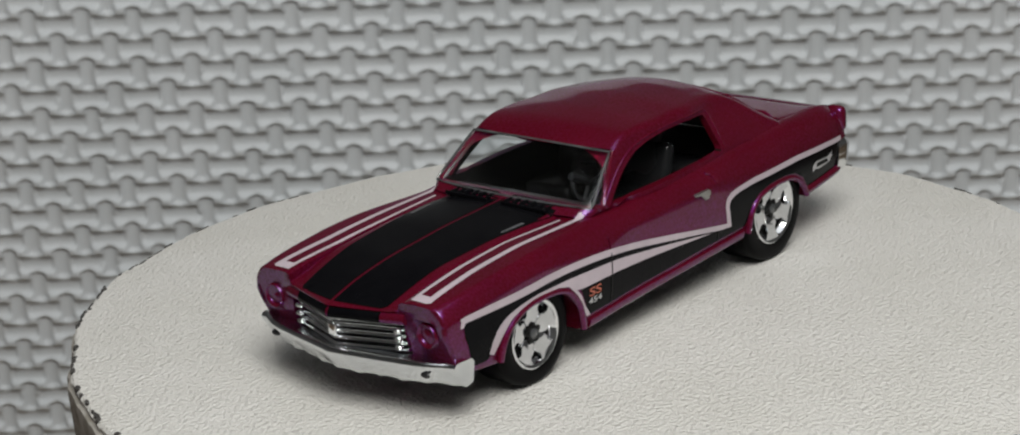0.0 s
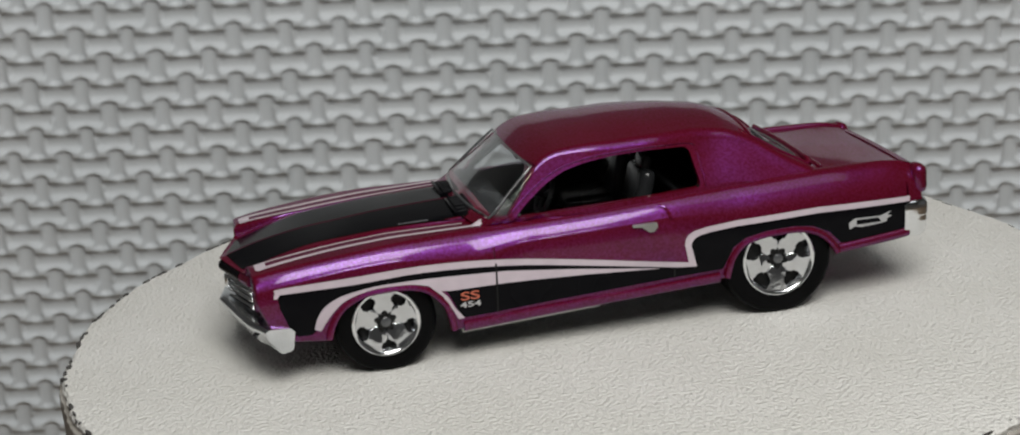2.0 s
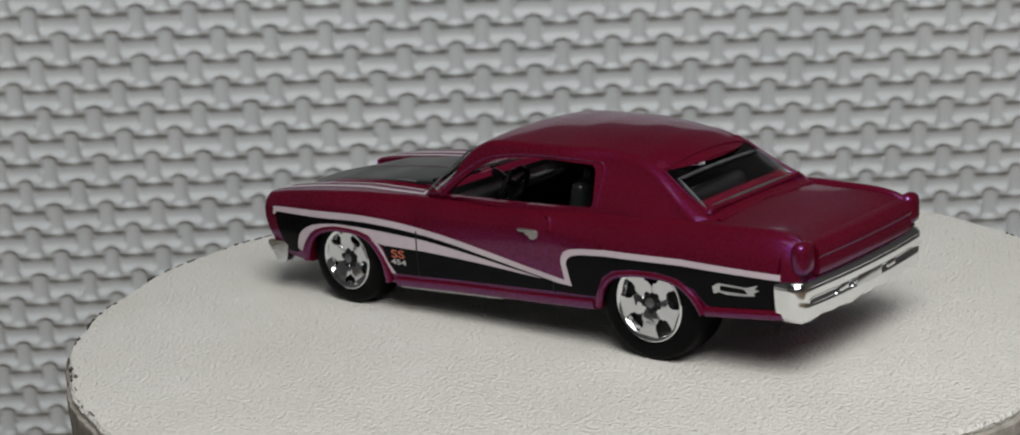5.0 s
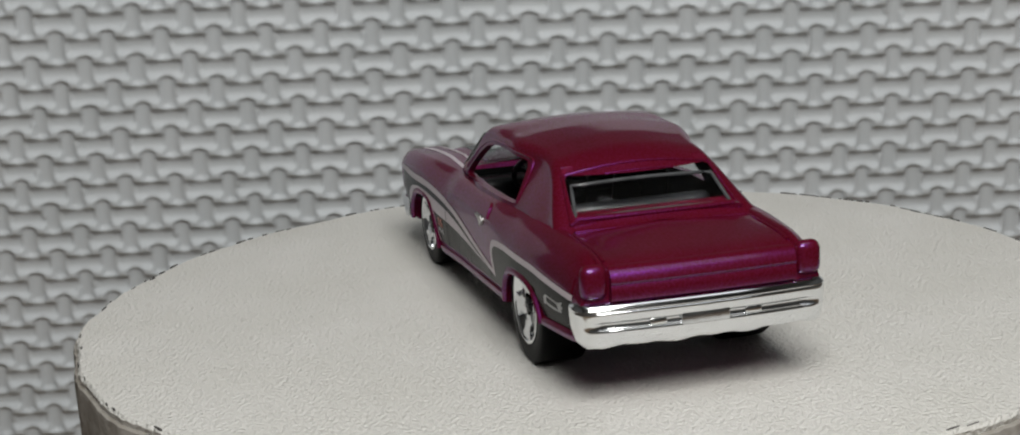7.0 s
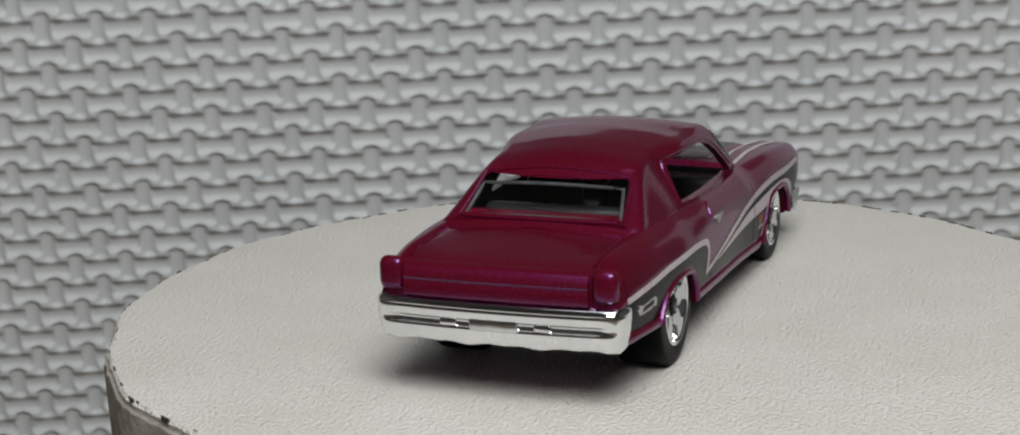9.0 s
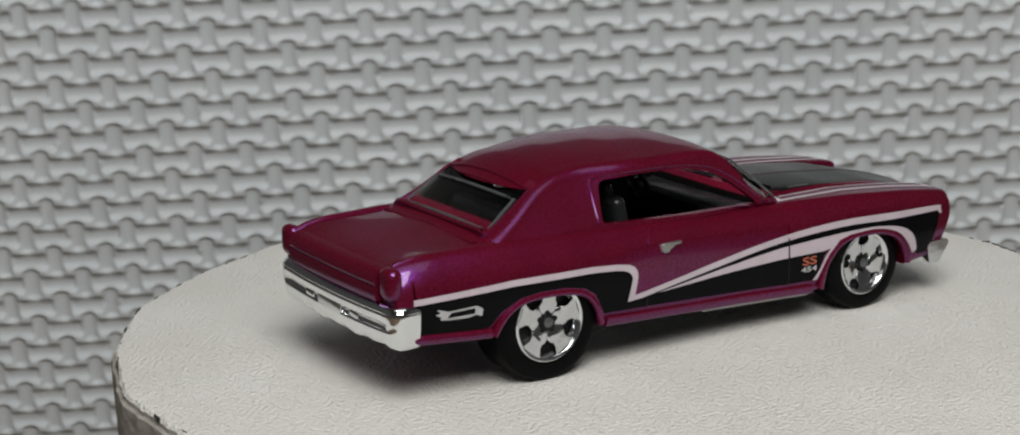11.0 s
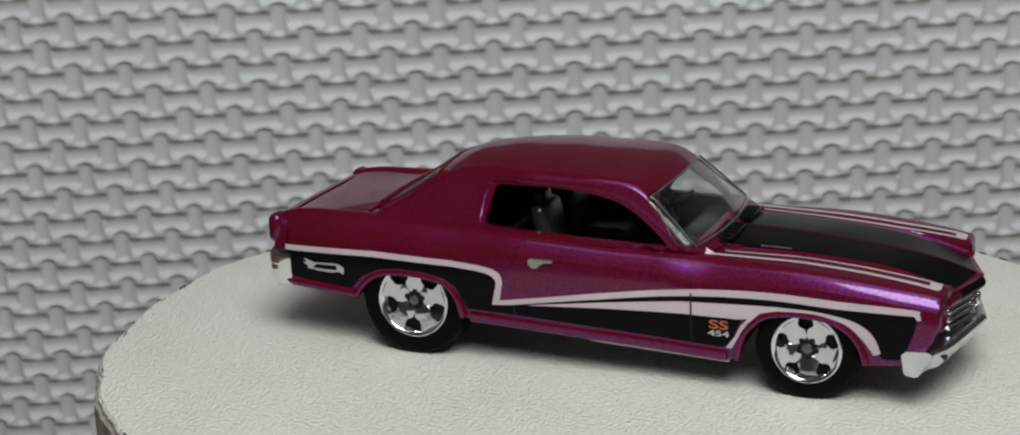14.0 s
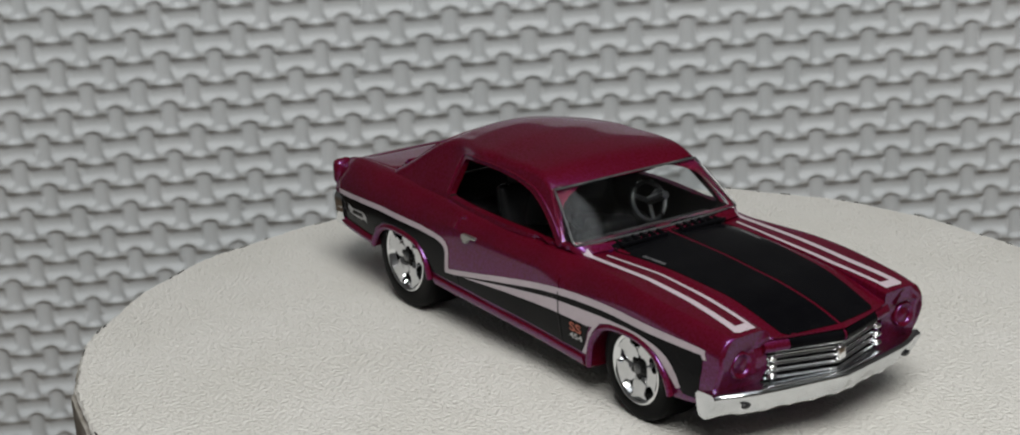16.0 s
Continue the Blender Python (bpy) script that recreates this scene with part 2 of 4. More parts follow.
def build_mat():
    """The foam mat: an embossed basket weave, standing upright behind the turntable."""
    per = 14
    c0, c1, r0, r1 = -9, 53, -8, 21.5
    nu, nv = (c1 - c0) * per + 1, int((r1 - r0) * per) + 1
    u = np.linspace(c0, c1, nu)[None, :].repeat(nv, 0)
    v = np.linspace(r0, r1, nv)[:, None].repeat(nu, 1)

    def pills(along, across, parity, long, wide, rounding):
        """Pressed pill-shaped hollows, one to every second cell."""
        best = np.zeros_like(along)
        for dk in (-1, 0, 1):
            for dc in (-1, 0, 1):
                k, c = np.round(across) + dk, np.round(along) + dc
                on = (k + c + parity) % 2 == 0
                past = np.maximum(np.abs(along - c) - (long - rounding), 0) / rounding
                d = np.sqrt(past ** 2 + (np.abs(across - k) / wide) ** 2)
                best = np.maximum(best, np.where(on, np.sqrt(np.clip(1 - d ** 2.4, 0, 1)), 0))
        return best

    du = 0.03 * np.sin(0.9 * v + 1.3 * u) + 0.02 * np.sin(2.1 * u - 0.7 * v)
    dv = 0.02 * np.sin(1.1 * u + 0.4 * v)
    vert = pills(v + dv, u + du, 0, 0.67, 0.325, 0.17)
    hori = pills(u + du, v + dv, 1, 0.80, 0.335, 0.12)
    h = np.where(vert > 0.02, 1.1 * vert, hori)
    for _ in range(2):
        h = (2 * h + np.roll(h, 1, 0) + np.roll(h, -1, 0) + np.roll(h, 1, 1) + np.roll(h, -1, 1)) / 6
    h = -1.0 * h * 1.2
    x, z = u * PITCH_X, -v * PITCH_Z
    co = np.stack([x, -h, z], -1).reshape(-1, 3) * MM
    idx = np.arange(nu * nv).reshape(nv, nu)
    quads = np.stack([idx[:-1, :-1], idx[1:, :-1], idx[1:, 1:], idx[:-1, 1:]], -1).reshape(-1, 4)
    # back and edges give the mat its thickness
    n0 = len(co)
    thick = 9 * MM
    border = np.concatenate([idx[0, :-1], idx[:-1, -1], idx[-1, :0:-1], idx[:0:-1, 0]])
    back = co[border].copy()
    back[:, 1] = thick
    co = np.concatenate([co, back])
    nb = len(border)
    faces = quads.tolist() + [[int(border[i]), n0 + i, n0 + (i + 1) % nb, int(border[(i + 1) % nb])] for i in range(nb)]
    faces.append([n0 + i for i in range(nb)])
    me = bpy.data.meshes.new("foam_mat")
    me.from_pydata(co.tolist(), [], faces)
    me.materials.append(MAT)
    for p in me.polygons:
        p.use_smooth = True
    ob = new("foam_mat", me)
    ob.matrix_world = pose(-0.10794, 0.14, 0.0161) @ pose(0, 0, 0, 0, 0, 3.55) @ pose(0, 0, 0, 6.27, 0, 0)
    tagged(ob, "grey foam mat embossed with a basket weave, standing upright", "mat", "", "structure")


build_room()
build_mat()

# ---------------------------------------------------------------- turntable
DISC_R, DISC_X, DISC_Y = 57.3, 2.4, -1.1


def build_turntable():
    """The round stand: a drum with a white embossed sheet on top; its origin lies on the turning axis."""
    root = tagged(new("turntable"), "round white turntable with a rough grey edge", "turntable")
    rng = random.Random(3)
    steps = 360
    wob = [0.25 * math.sin(5 * a + 1) + 0.2 * math.sin(11 * a) + 0.18 * math.sin(23 * a + 2) + rng.uniform(-0.12, 0.12)
           for a in (2 * math.pi * k / steps for k in range(steps))]

    def turned(profile, wobble):
        bm = bmesh.new()
        rows = []
        for k in range(steps):
            a = 2 * math.pi * k / steps
            rows.append([bm.verts.new(((r + wobble * wob[k] * (r > 20)) * math.cos(a) + DISC_X, (r + wobble * wob[k] * (r > 20)) * math.sin(a) + DISC_Y, h)) for r, h in profile])
        for k in range(steps):
            a, b = rows[k], rows[(k + 1) % steps]
            for i in range(len(profile) - 1):
                bm.faces.new((a[i], a[i + 1], b[i + 1], b[i]))
        bmesh.ops.remove_doubles(bm, verts=bm.verts, dist=1e-5)
        return scaled(bm)

    part("drum", turned([(0, -1.0), (DISC_R - 0.9, -0.9), (DISC_R - 0.1, -1.1), (DISC_R, -1.6), (DISC_R - 0.6, -20), (DISC_R - 1.2, -85), (DISC_R - 2, -86), (0, -86)], 1.0), DRUM_SIDE, root, "rough grey-brown drum")
    part("sheet", turned([(0, 0), (40, 0), (DISC_R - 1.6, 0), (DISC_R - 0.75, -0.08), (DISC_R - 0.45, -0.4), (DISC_R - 0.6, -1.0), (DISC_R - 3, -1.1), (0, -1.05)], 1.0), SHEET, root, "white embossed top sheet")
    # scorched dashes along the rim
    bm = bmesh.new()
    a = 0.0
    while a < 2 * math.pi:
        w = rng.uniform(0.006, 0.03)
        turn = math.degrees(a)
        force = 1.0 if turn > 290 else 0.75 if turn < 70 else 0.35
        if rng.random() < 0.6 * force:
            r = DISC_R - 0.62 + rng.uniform(-0.25, 0.12) + wob[int(a / (2 * math.pi) * steps) % steps]
            t = rng.uniform(0.08, 0.36) * force
            n = 4
            rings = []
            for k in range(n + 1):
                b = a + w * k / n
                tt = t * (0.35 + 0.65 * math.sin(math.pi * (k + 0.3) / (n + 0.6))) * rng.uniform(0.7, 1.2)
                rings.append([((r + dr) * math.cos(b) + DISC_X, (r + dr) * math.sin(b) + DISC_Y, hz) for dr, hz in ((-tt, -0.35), (-tt, 0.03), (tt, 0.0), (tt, -0.6))])
            loft(bm, rings)
        a += w * rng.uniform(0.9, 1.6)
    tagged(part("rim_scorching", scaled(bm), RIM_DARK, root, "dark scorched dashes", 0), kind="stuff")
    return root


turntable = build_turntable()

# ---------------------------------------------------------------- toy car (millimetres: x forward, y to its left, z up)
HALF = flow([(-38.6, 11.9), (-36.5, 12.4), (-30, 12.95), (-20, 13.3), (-5, 13.15), (5, 13.0), (15, 13.25), (25, 13.45), (32, 13.25), (34.4, 12.9)], 1.2)
BELLY = flow([(-38.6, 6.6), (-36, 6.25), (-29, 5.8), (-15, 4.6), (13.5, 3.3), (20, 3.6), (28, 4.2), (34.4, 4.6)], 0.4)
SHOULDER = flow([(-38.6, 13.5), (-37.6, 14.3), (-35, 14.7), (-28, 14.8), (-18, 14.6), (-9, 14.2), (0, 13.8), (9, 13.6), (20, 13.45), (25, 13.1), (29, 12.7), (33, 12.2), (34.4, 11.85)], 0.8)
CROWN = flow([(-38.6, 13.0), (-37.6, 13.7), (-36, 14.2), (-27, 15.2), (-15, 15.0), (0, 14.6), (9, 14.35), (13, 14.25), (20, 13.9), (27, 13.2), (31, 12.4), (33.4, 11.6), (34.4, 11.05)], 0.8)
ROOF = flow([(11.2, 13.6), (9.6, 14.5), (3.2, 20.15), (1.7, 20.85), (-2, 21.3), (-8, 21.55), (-14, 21.4), (-18, 20.85), (-20.2, 19.9), (-25.6, 16.2), (-27.0, 15.2), (-29, 14.2)], 0.65)


def nose(x, y):
    """How far the pointed nose stands forward of the fenders."""
    return 2.5 * max(0.0, 1 - abs(y) / 8.6) * smooth01(24, 34.2, x)


def chin(x, z):
    """How far the fender fronts lean back towards the bumper."""
    return -0.40 * max(0.0, 9.2 - z) * smooth01(26, 34.2, x)


def tail(x, y):
    return -0.9 * (1 - (y / 12.4) ** 2) * smooth01(-33, -38.4, x)


def body_section(x):
    """The outer skin of the lower body at a station, from the left sill over the top to the right sill."""
    h, b, s, c = HALF(x), BELLY(x), SHOULDER(x), CROWN(x)
    back = smooth01(-22, -27, x)
    k = 1.0 - 0.32 * smooth01(-18, -8, x) * smooth01(12, 6, x)
    k *= 1 - 0.42 * smooth01(8, 24, x)
    side = [(h - 1.3, b), (h - 0.75, b + 0.15), (h - 0.45, b + 0.7), (h - 0.2, b + 2.0), (h - 0.02, b + 0.40 * (s - b)), (h, b + 0.53 * (s - b)),
            (h - 0.10 * k, s - 3.1 * k), (h - 0.36 * k, s - 2.15 * k), (h - 0.84 * k, s - 1.28 * k), (h - 1.5 * k, s - 0.52 * k), (h - 2.2 * k, s - 0.10 * k)]
    fore = smooth01(27, 33.5, x)
    edge = 9.35 - 1.75 * smooth01(2, 12, x)
    step = 0.30 * back + 0.10 * (1 - back) + 0.75 * fore
    top = [(max(h - 2.2 * k - 0.6, edge + 0.7), s + 0.02), (edge + 0.35, s + 0.03 - 0.05 * back), (edge, s - 0.04 - step), (edge - 0.4, s - step + 0.22 * max(0.0, c - s)),
           (6.5, s - step + 0.62 * (c - s) + 0.3 * step), (3.2, s + 0.88 * (c - s) - 0.5 * step), (0, c - 0.3 * step)]
    half = spline([(p[0], p[1], 0) for p in side + top], 4)
    half = [(p[0], p[1]) for p in half]
    ring = half + [(-y, z) for y, z in half[-2::-1]]
    return [(x + nose(x, y) + tail(x, y) + chin(x, z), y, z) for y, z in ring]


def body_solid():
    bm = bmesh.new()
    xs = list(np.linspace(-38.4, 34.3, 150))
    rings = []
    for i, x in enumerate((xs[0] - 0.22, xs[0] - 0.1, *xs, xs[-1] + 0.16, xs[-1] + 0.28)):
        ring = body_section(min(max(x, xs[0]), xs[-1]))
        shrink = {0: 0.955, 1: 0.985, len(xs) + 2: 0.988, len(xs) + 3: 0.965}.get(i, 1.0)
        dx = x - min(max(x, xs[0]), xs[-1])
        rings.append([(px + dx, py * shrink, 9.5 + (pz - 9.5) * shrink) for px, py, pz in ring])
    loft(bm, rings)
    return bm


def cabin_width(x, z, hollow=False):
    slope = 0.38 + 0.24 * smooth01(-8.5, -17, x)
    base = 11.8 - 0.3 * smooth01(-8, -15, x)
    taper = base - (slope * (z - 14.0) if z > 14 else (0.2 if hollow else 0.9) * (14.0 - z))
    return taper - 0.6 * smooth01(-16, -28, x) - 0.8 * smooth01(-4, 11, x)


def cabin_section(x, inset=0.0, floor=11.0):
    """Half of the cabin's outline at a station, mirrored: leaning side, rounded roof edge, crowned roof."""
    top = max(ROOF(x) - inset, floor + 2.2)
    front = smooth01(-7, 3, x)
    r, wide = 1.25 - 0.45 * front, 1.7 - 0.75 * front
    crown = (0.72 - 0.36 * front) * smooth01(13.5, 18, top) + 0.12
    half = []
    for k in range(7):
        z = floor + (top - r - crown - floor) * k / 6
        half.append((cabin_width(x, z, inset > 0.3) - inset, z))
    w = half[-1][0]
    for k in range(1, 7):
        a = math.pi / 2 * k / 6
        half.append((w - wide * (1 - math.cos(a)), top - crown - r + r * math.sin(a)))
    for k in range(1, 9):
        y = (w - wide) * (1 - k / 8)
        half.append((y, top - crown * (y / (w - wide)) ** 2))
    ring = half + [(-y, z) for y, z in half[-2::-1]]
    bow = 1.5 * smooth01(0, 9, x)
    bow2 = -0.5 * smooth01(-18, -25, x)
    return [(x + (bow + bow2) * (1 - (y / 11.0) ** 2), y, z) for y, z in ring]


def cabin_solid(inset=0.0, floor=11.0, x0=-28.5, x1=10.6):
    bm = bmesh.new()
    loft(bm, [cabin_section(x, inset, floor) for x in np.linspace(x0, x1, 90)])
    return bm


ARCH_F = [(28.0, 2.0), (27.4, 5.2), (26.5, 7.1), (25.1, 8.3), (23.2, 8.95), (21.2, 9.1), (19, 9.0), (17.2, 8.5), (15.9, 7.4), (14.9, 5.8), (14.2, 2.0)]
ARCH_R = [(-14.9, 2.0), (-15.6, 5.6), (-16.3, 7.4), (-17.6, 8.6), (-19.8, 9.15), (-22.5, 9.25), (-24.8, 9.0), (-26.6, 8.1), (-28.0, 6.4), (-28.9, 4.0)]
SIDE_WINDOW = [(6.9, 14.1), (5.2, 15.6), (3.2, 17.1), (1.0, 18.25), (-1.5, 18.85), (-4.5, 19.15), (-8.5, 19.25), (-13.0, 18.95), (-13.75, 14.75)]


WEDGE = [(7.5, 14.35), (3.75, 19.0), (4.0, 19.15), (15, 19.15), (15, 14.35)]


def cutter_prism(poly, y0, y1, plane="xz"):
    bm = bmesh.new()
    prism(bm, poly, y0, y1, plane)
    return bm


def cutter_box(*args):
    bm = bmesh.new()
    box(bm, *args)
    return bm


def outward(me):
    """Turns all faces of a closed mesh to the outside."""
    bm = bmesh.new()
    bm.from_mesh(me)
    bmesh.ops.recalc_face_normals(bm, faces=bm.faces)
    if bm.calc_volume(signed=True) < 0:
        bmesh.ops.reverse_faces(bm, faces=bm.faces)
    bm.to_mesh(me)
    bm.free()
    return me


def build_body(car):
    """The casting: closed skins joined and cut; also returns the skin as it was before the fine gaps were cut."""
    solid = mesh_object("body", body_solid(), PAINT)
    ops = [("UNION", cabin_solid())]
    gaps = []
    ops.append(("DIFFERENCE", cabin_solid(0.85, 7.5, -24.0, 8.6)))
    ops.append(("DIFFERENCE", cutter_prism(rounded(SIDE_WINDOW, 0.8), -20, 20)))
    ops.append(("DIFFERENCE", cutter_prism(WEDGE, -14, 14)))
    ops.append(("DIFFERENCE", cutter_prism(rounded([(-8.4, 15.6), (8.4, 15.6), (7.7, 18.75), (-7.7, 18.75)], 0.6), -30, -16.5, "yz")))
    for s in (-1, 1):
        a, b = sorted((5.5 * s, 20 * s))
        ops.append(("DIFFERENCE", cutter_prism(bend(ARCH_F, 4), a, b)))
        ops.append(("DIFFERENCE", cutter_prism(bend(ARCH_R, 4), a, b)))
        a, b = sorted((12.75 * s, 20 * s))
        gaps.append(("DIFFERENCE", cutter_prism([(9.75, 3.9), (9.95, 3.9), (9.75, 12.4), (9.15, 13.6), (8.95, 13.6), (9.55, 12.4)], a, b)))
        gaps.append(("DIFFERENCE", cutter_prism([(-9.7, 4.9), (-9.5, 4.9), (-9.5, 6.6), (-9.7, 6.6)], a, b)))
        gaps.append(("DIFFERENCE", cutter_prism([(9.8, 4.45), (-14.6, 5.62), (-14.6, 5.82), (9.8, 4.65)], a, b)))
        # seam ahead of the tail lights
        a, b = sorted((11.75 * s, 20 * s))
        gaps.append(("DIFFERENCE", cutter_prism([(-36.85, 10.9), (-36.6, 10.9), (-36.6, 14.15), (-36.85, 14.15)], a, b)))
        # head lamp pockets
        ops.append(("DIFFERENCE", cutter_box(36.55, s * 10.35, 9.0, 4.6, 3.2, 3.2, 0.6)))
    # grille opening
    ops.append(("DIFFERENCE", cutter_box(37.3, 0, 8.05, 9.2, 14.9, 3.3, 0.2)))
    # creases across the tail and at the foot of the rear window
    ops.append(("DIFFERENCE", cutter_box(-26.9, 0, 15.1, 0.3, 17.4, 1.0)))
    ops.append(("DIFFERENCE", cutter_box(-28.2, 0, 14.95, 0.3, 18.2, 0.9)))
    # hollow underside
    ops.append(("DIFFERENCE", cutter_box(0, 0, 4.2, 60, 20.5, 7.0)))
    me = outward(carve(solid, ops))
    skin = BVHTree.FromPolygons([v.co * MM for v in me.vertices], [tuple(p.vertices) for p in me.polygons])
    me = outward(carve(solid, gaps))
    me.materials.clear()
    me.materials.append(PAINT)
    me.materials.append(DARK)
    for p in me.polygons:
        x, y, z = p.center
        inward = p.normal.dot(Vector((-7, 0, 13)) - p.center) > 0
        inside = inward and -24.6 < x < 9 and 7.2 < z < ROOF(x) - 0.5 and abs(y) < cabin_width(x, z, True) - 0.5
        under = z < 7.8 and abs(y) < 11.3 and -31 < x < 31
        p.use_smooth = True
        p.material_index = 1 if inside or under else 0
    me.transform(Matrix.Scale(MM, 4))
    me.set_sharp_from_angle(angle=radians(30))
    even = solid.modifiers.new("even_shading", "WEIGHTED_NORMAL")
    even.weight, even.keep_sharp, even.mode = 90, True, "FACE_AREA"
    solid.parent = car
    return solid, skin


def mirror(bm):
    bmesh.ops.scale(bm, vec=(1, -1, 1), verts=bm.verts)
    bmesh.ops.reverse_faces(bm, faces=bm.faces)
    return bm


def print_on(skin, polygon, lift, plane, side=1, cell=0.8):
    """A printed shape laid on the skin: the polygon is cut into small cells and each corner dropped onto the surface."""
    bm = bmesh.new()
    for shape in (polygon if isinstance(polygon[0], list) else [polygon]):
        if plane == "xz":
            bm.faces.new([bm.verts.new((x, 0, z)) for x, z in shape])
        else:
            bm.faces.new([bm.verts.new((x, y, 0)) for x, y in shape])
    bmesh.ops.remove_doubles(bm, verts=bm.verts, dist=1e-4)
    bmesh.ops.triangulate(bm, faces=bm.faces)
    axes = (0, 2) if plane == "xz" else (0, 1)
    for ax in axes:
        lo, hi = min(v.co[ax] for v in bm.verts), max(v.co[ax] for v in bm.verts)
        for k in range(int((hi - lo) / cell)):
            co, no = [0, 0, 0], [0, 0, 0]
            co[ax], no[ax] = lo + (k + 1) * cell, 1
            bmesh.ops.bisect_plane(bm, geom=list(bm.verts) + list(bm.edges) + list(bm.faces), plane_co=co, plane_no=no)
    bmesh.ops.triangulate(bm, faces=bm.faces)
    lost = []
    for v in bm.verts:
        if plane == "xz":
            hit = skin.ray_cast(Vector((v.co.x * MM, side * 0.03, v.co.z * MM)), Vector((0, -side, 0)))
        else:
            hit = skin.ray_cast(Vector((v.co.x * MM, v.co.y * MM, 0.05)), Vector((0, 0, -1)))
        if hit[0] is None or (plane == "xz" and abs(hit[0].y) < 0.0105):
            lost.append(v)
        else:
            v.co = (hit[0] + hit[1] * lift * MM)
    bmesh.ops.delete(bm, geom=lost, context="VERTS")
    return bm


def bend(points, per=5):
    return [(p[0], p[1]) for p in spline([(q[0], q[1], 0) for q in points], per)]


UPPER_FRONT = [((32.75, 9.7), (32.35, 9.7)), ((32.55, 10.3), (32.1, 10.0)), ((31.9, 10.72), (31.6, 10.1)),  ((24.6, 10.95), (24.6, 10.15)), ((17.1, 11.1), (17.2, 10.35)), ((8.5, 10.5), (8.5, 9.8)), ((0, 9.25), (0.1, 8.6)), ((-5.5, 8.3), (-5.5, 7.7)), ((-10.2, 7.5), (-10.2, 6.9))]
UPPER_KICK = [((-10.2, 7.5), (-10.2, 6.9)), ((-11.2, 7.35), (-12.1, 6.75)), ((-10.85, 9.3), (-11.55, 9.2)), ((-10.95, 9.9), (-11.7, 9.6)), ((-11.3, 10.4), (-12.05, 9.95)), ((-12.0, 10.75), (-12.7, 10.2)),
              ((-13.5, 11.0), (-13.8, 10.38)), ((-16.7, 11.25), (-16.7, 10.6)), ((-26, 11.4), (-26, 10.75)), ((-36.9, 11.0), (-36.9, 10.4))]
LOWER_ARCH = [((28.95, 5.9), (28.3, 5.6)), ((28.5, 7.2), (27.7, 6.5)), ((27.6, 8.3), (26.9, 7.5)), ((25.8, 9.15), (25.4, 8.65)), ((22.5, 9.65), (22.4, 9.38)), ((18.6, 9.7), (18.6, 9.3))]
LOWER_LENS = [((18.6, 9.7), (18.6, 9.3)), ((16.9, 9.66), (16.9, 8.9)), ((15.6, 9.6), (15.6, 8.15)), ((14.6, 9.56), (14.6, 8.0)), ((8.6, 9.25), (8.6, 7.95)), ((0.1, 8.25), (0.1, 7.6)), ((-7.9, 7.15), (-7.9, 7.1))]
LOWER_LEG = [((15.6, 8.15), (16.9, 8.9)), ((14.85, 7.3), (15.5, 7.55)), ((14.3, 6.1), (14.6, 6.0)), ((13.3, 4.75), (13.95, 4.75))]


def ribbon(pairs, soft=True, per=4):
    """Quads between two edges that are given in step."""
    one, two = ([p[0] for p in pairs], [p[1] for p in pairs])
    if soft:
        one, two = bend(one, per), bend(two, per)
    return [[a, b, d, c] for a, b, c, d in zip(one, one[1:], two, two[1:])]


BLACK_PANEL = ([(32.4, 10.3), (32.2, 8.6), (31.2, 5.7), (30.6, 5.3), (29.2, 5.3), (28.7, 5.8), (28.2, 7.4), (27.0, 8.6), (25, 9.3), (22, 9.6), (18, 9.6), (15.6, 9.0), (14.7, 7.4), (13.7, 5.1), (13.2, 4.8),
                (10.4, 4.85), (-9.5, 5.82), (-15.0, 6.0), (-15.5, 6.9), (-16.2, 8.3), (-17.6, 9.2), (-20, 9.65), (-23, 9.72), (-25.3, 9.4), (-27.3, 8.4), (-28.6, 7.0), (-29.2, 6.85), (-36.9, 7.3), (-36.9, 10.6)]
               + [(-26, 11.0), (-16.7, 10.9), (-12.6, 10.5), (-11.3, 9.5), (-11.6, 7.2), (-10.2, 7.2), (0, 8.9), (8.5, 10.1), (17.2, 10.7), (24.6, 10.5)])


def letters(car, skin, text, size, x, z, side, material, shear=0.0, name="badge_letters"):
    curve = bpy.data.curves.new("badge", "FONT")
    curve.body, curve.size, curve.align_x, curve.offset, curve.shear = text, size, "CENTER", 0.02, shear
    ob = new("badge", curve)
    bpy.context.view_layer.update()
    me = bpy.data.meshes.new_from_object(ob.evaluated_get(bpy.context.evaluated_depsgraph_get()))
    bpy.data.objects.remove(ob)
    bm = bmesh.new()
    bm.from_mesh(me)
    bmesh.ops.triangulate(bm, faces=bm.faces)
    for v in bm.verts:
        px, pz = x - side * v.co.x * 1.75, z + v.co.y
        hit = skin.ray_cast(Vector((px * MM, side * 0.03, pz * MM)), Vector((0, -side, 0)))
        v.co = hit[0] + Vector((0, side * 0.09 * MM, 0))
    part(name, bm, material, car, smooth=0)


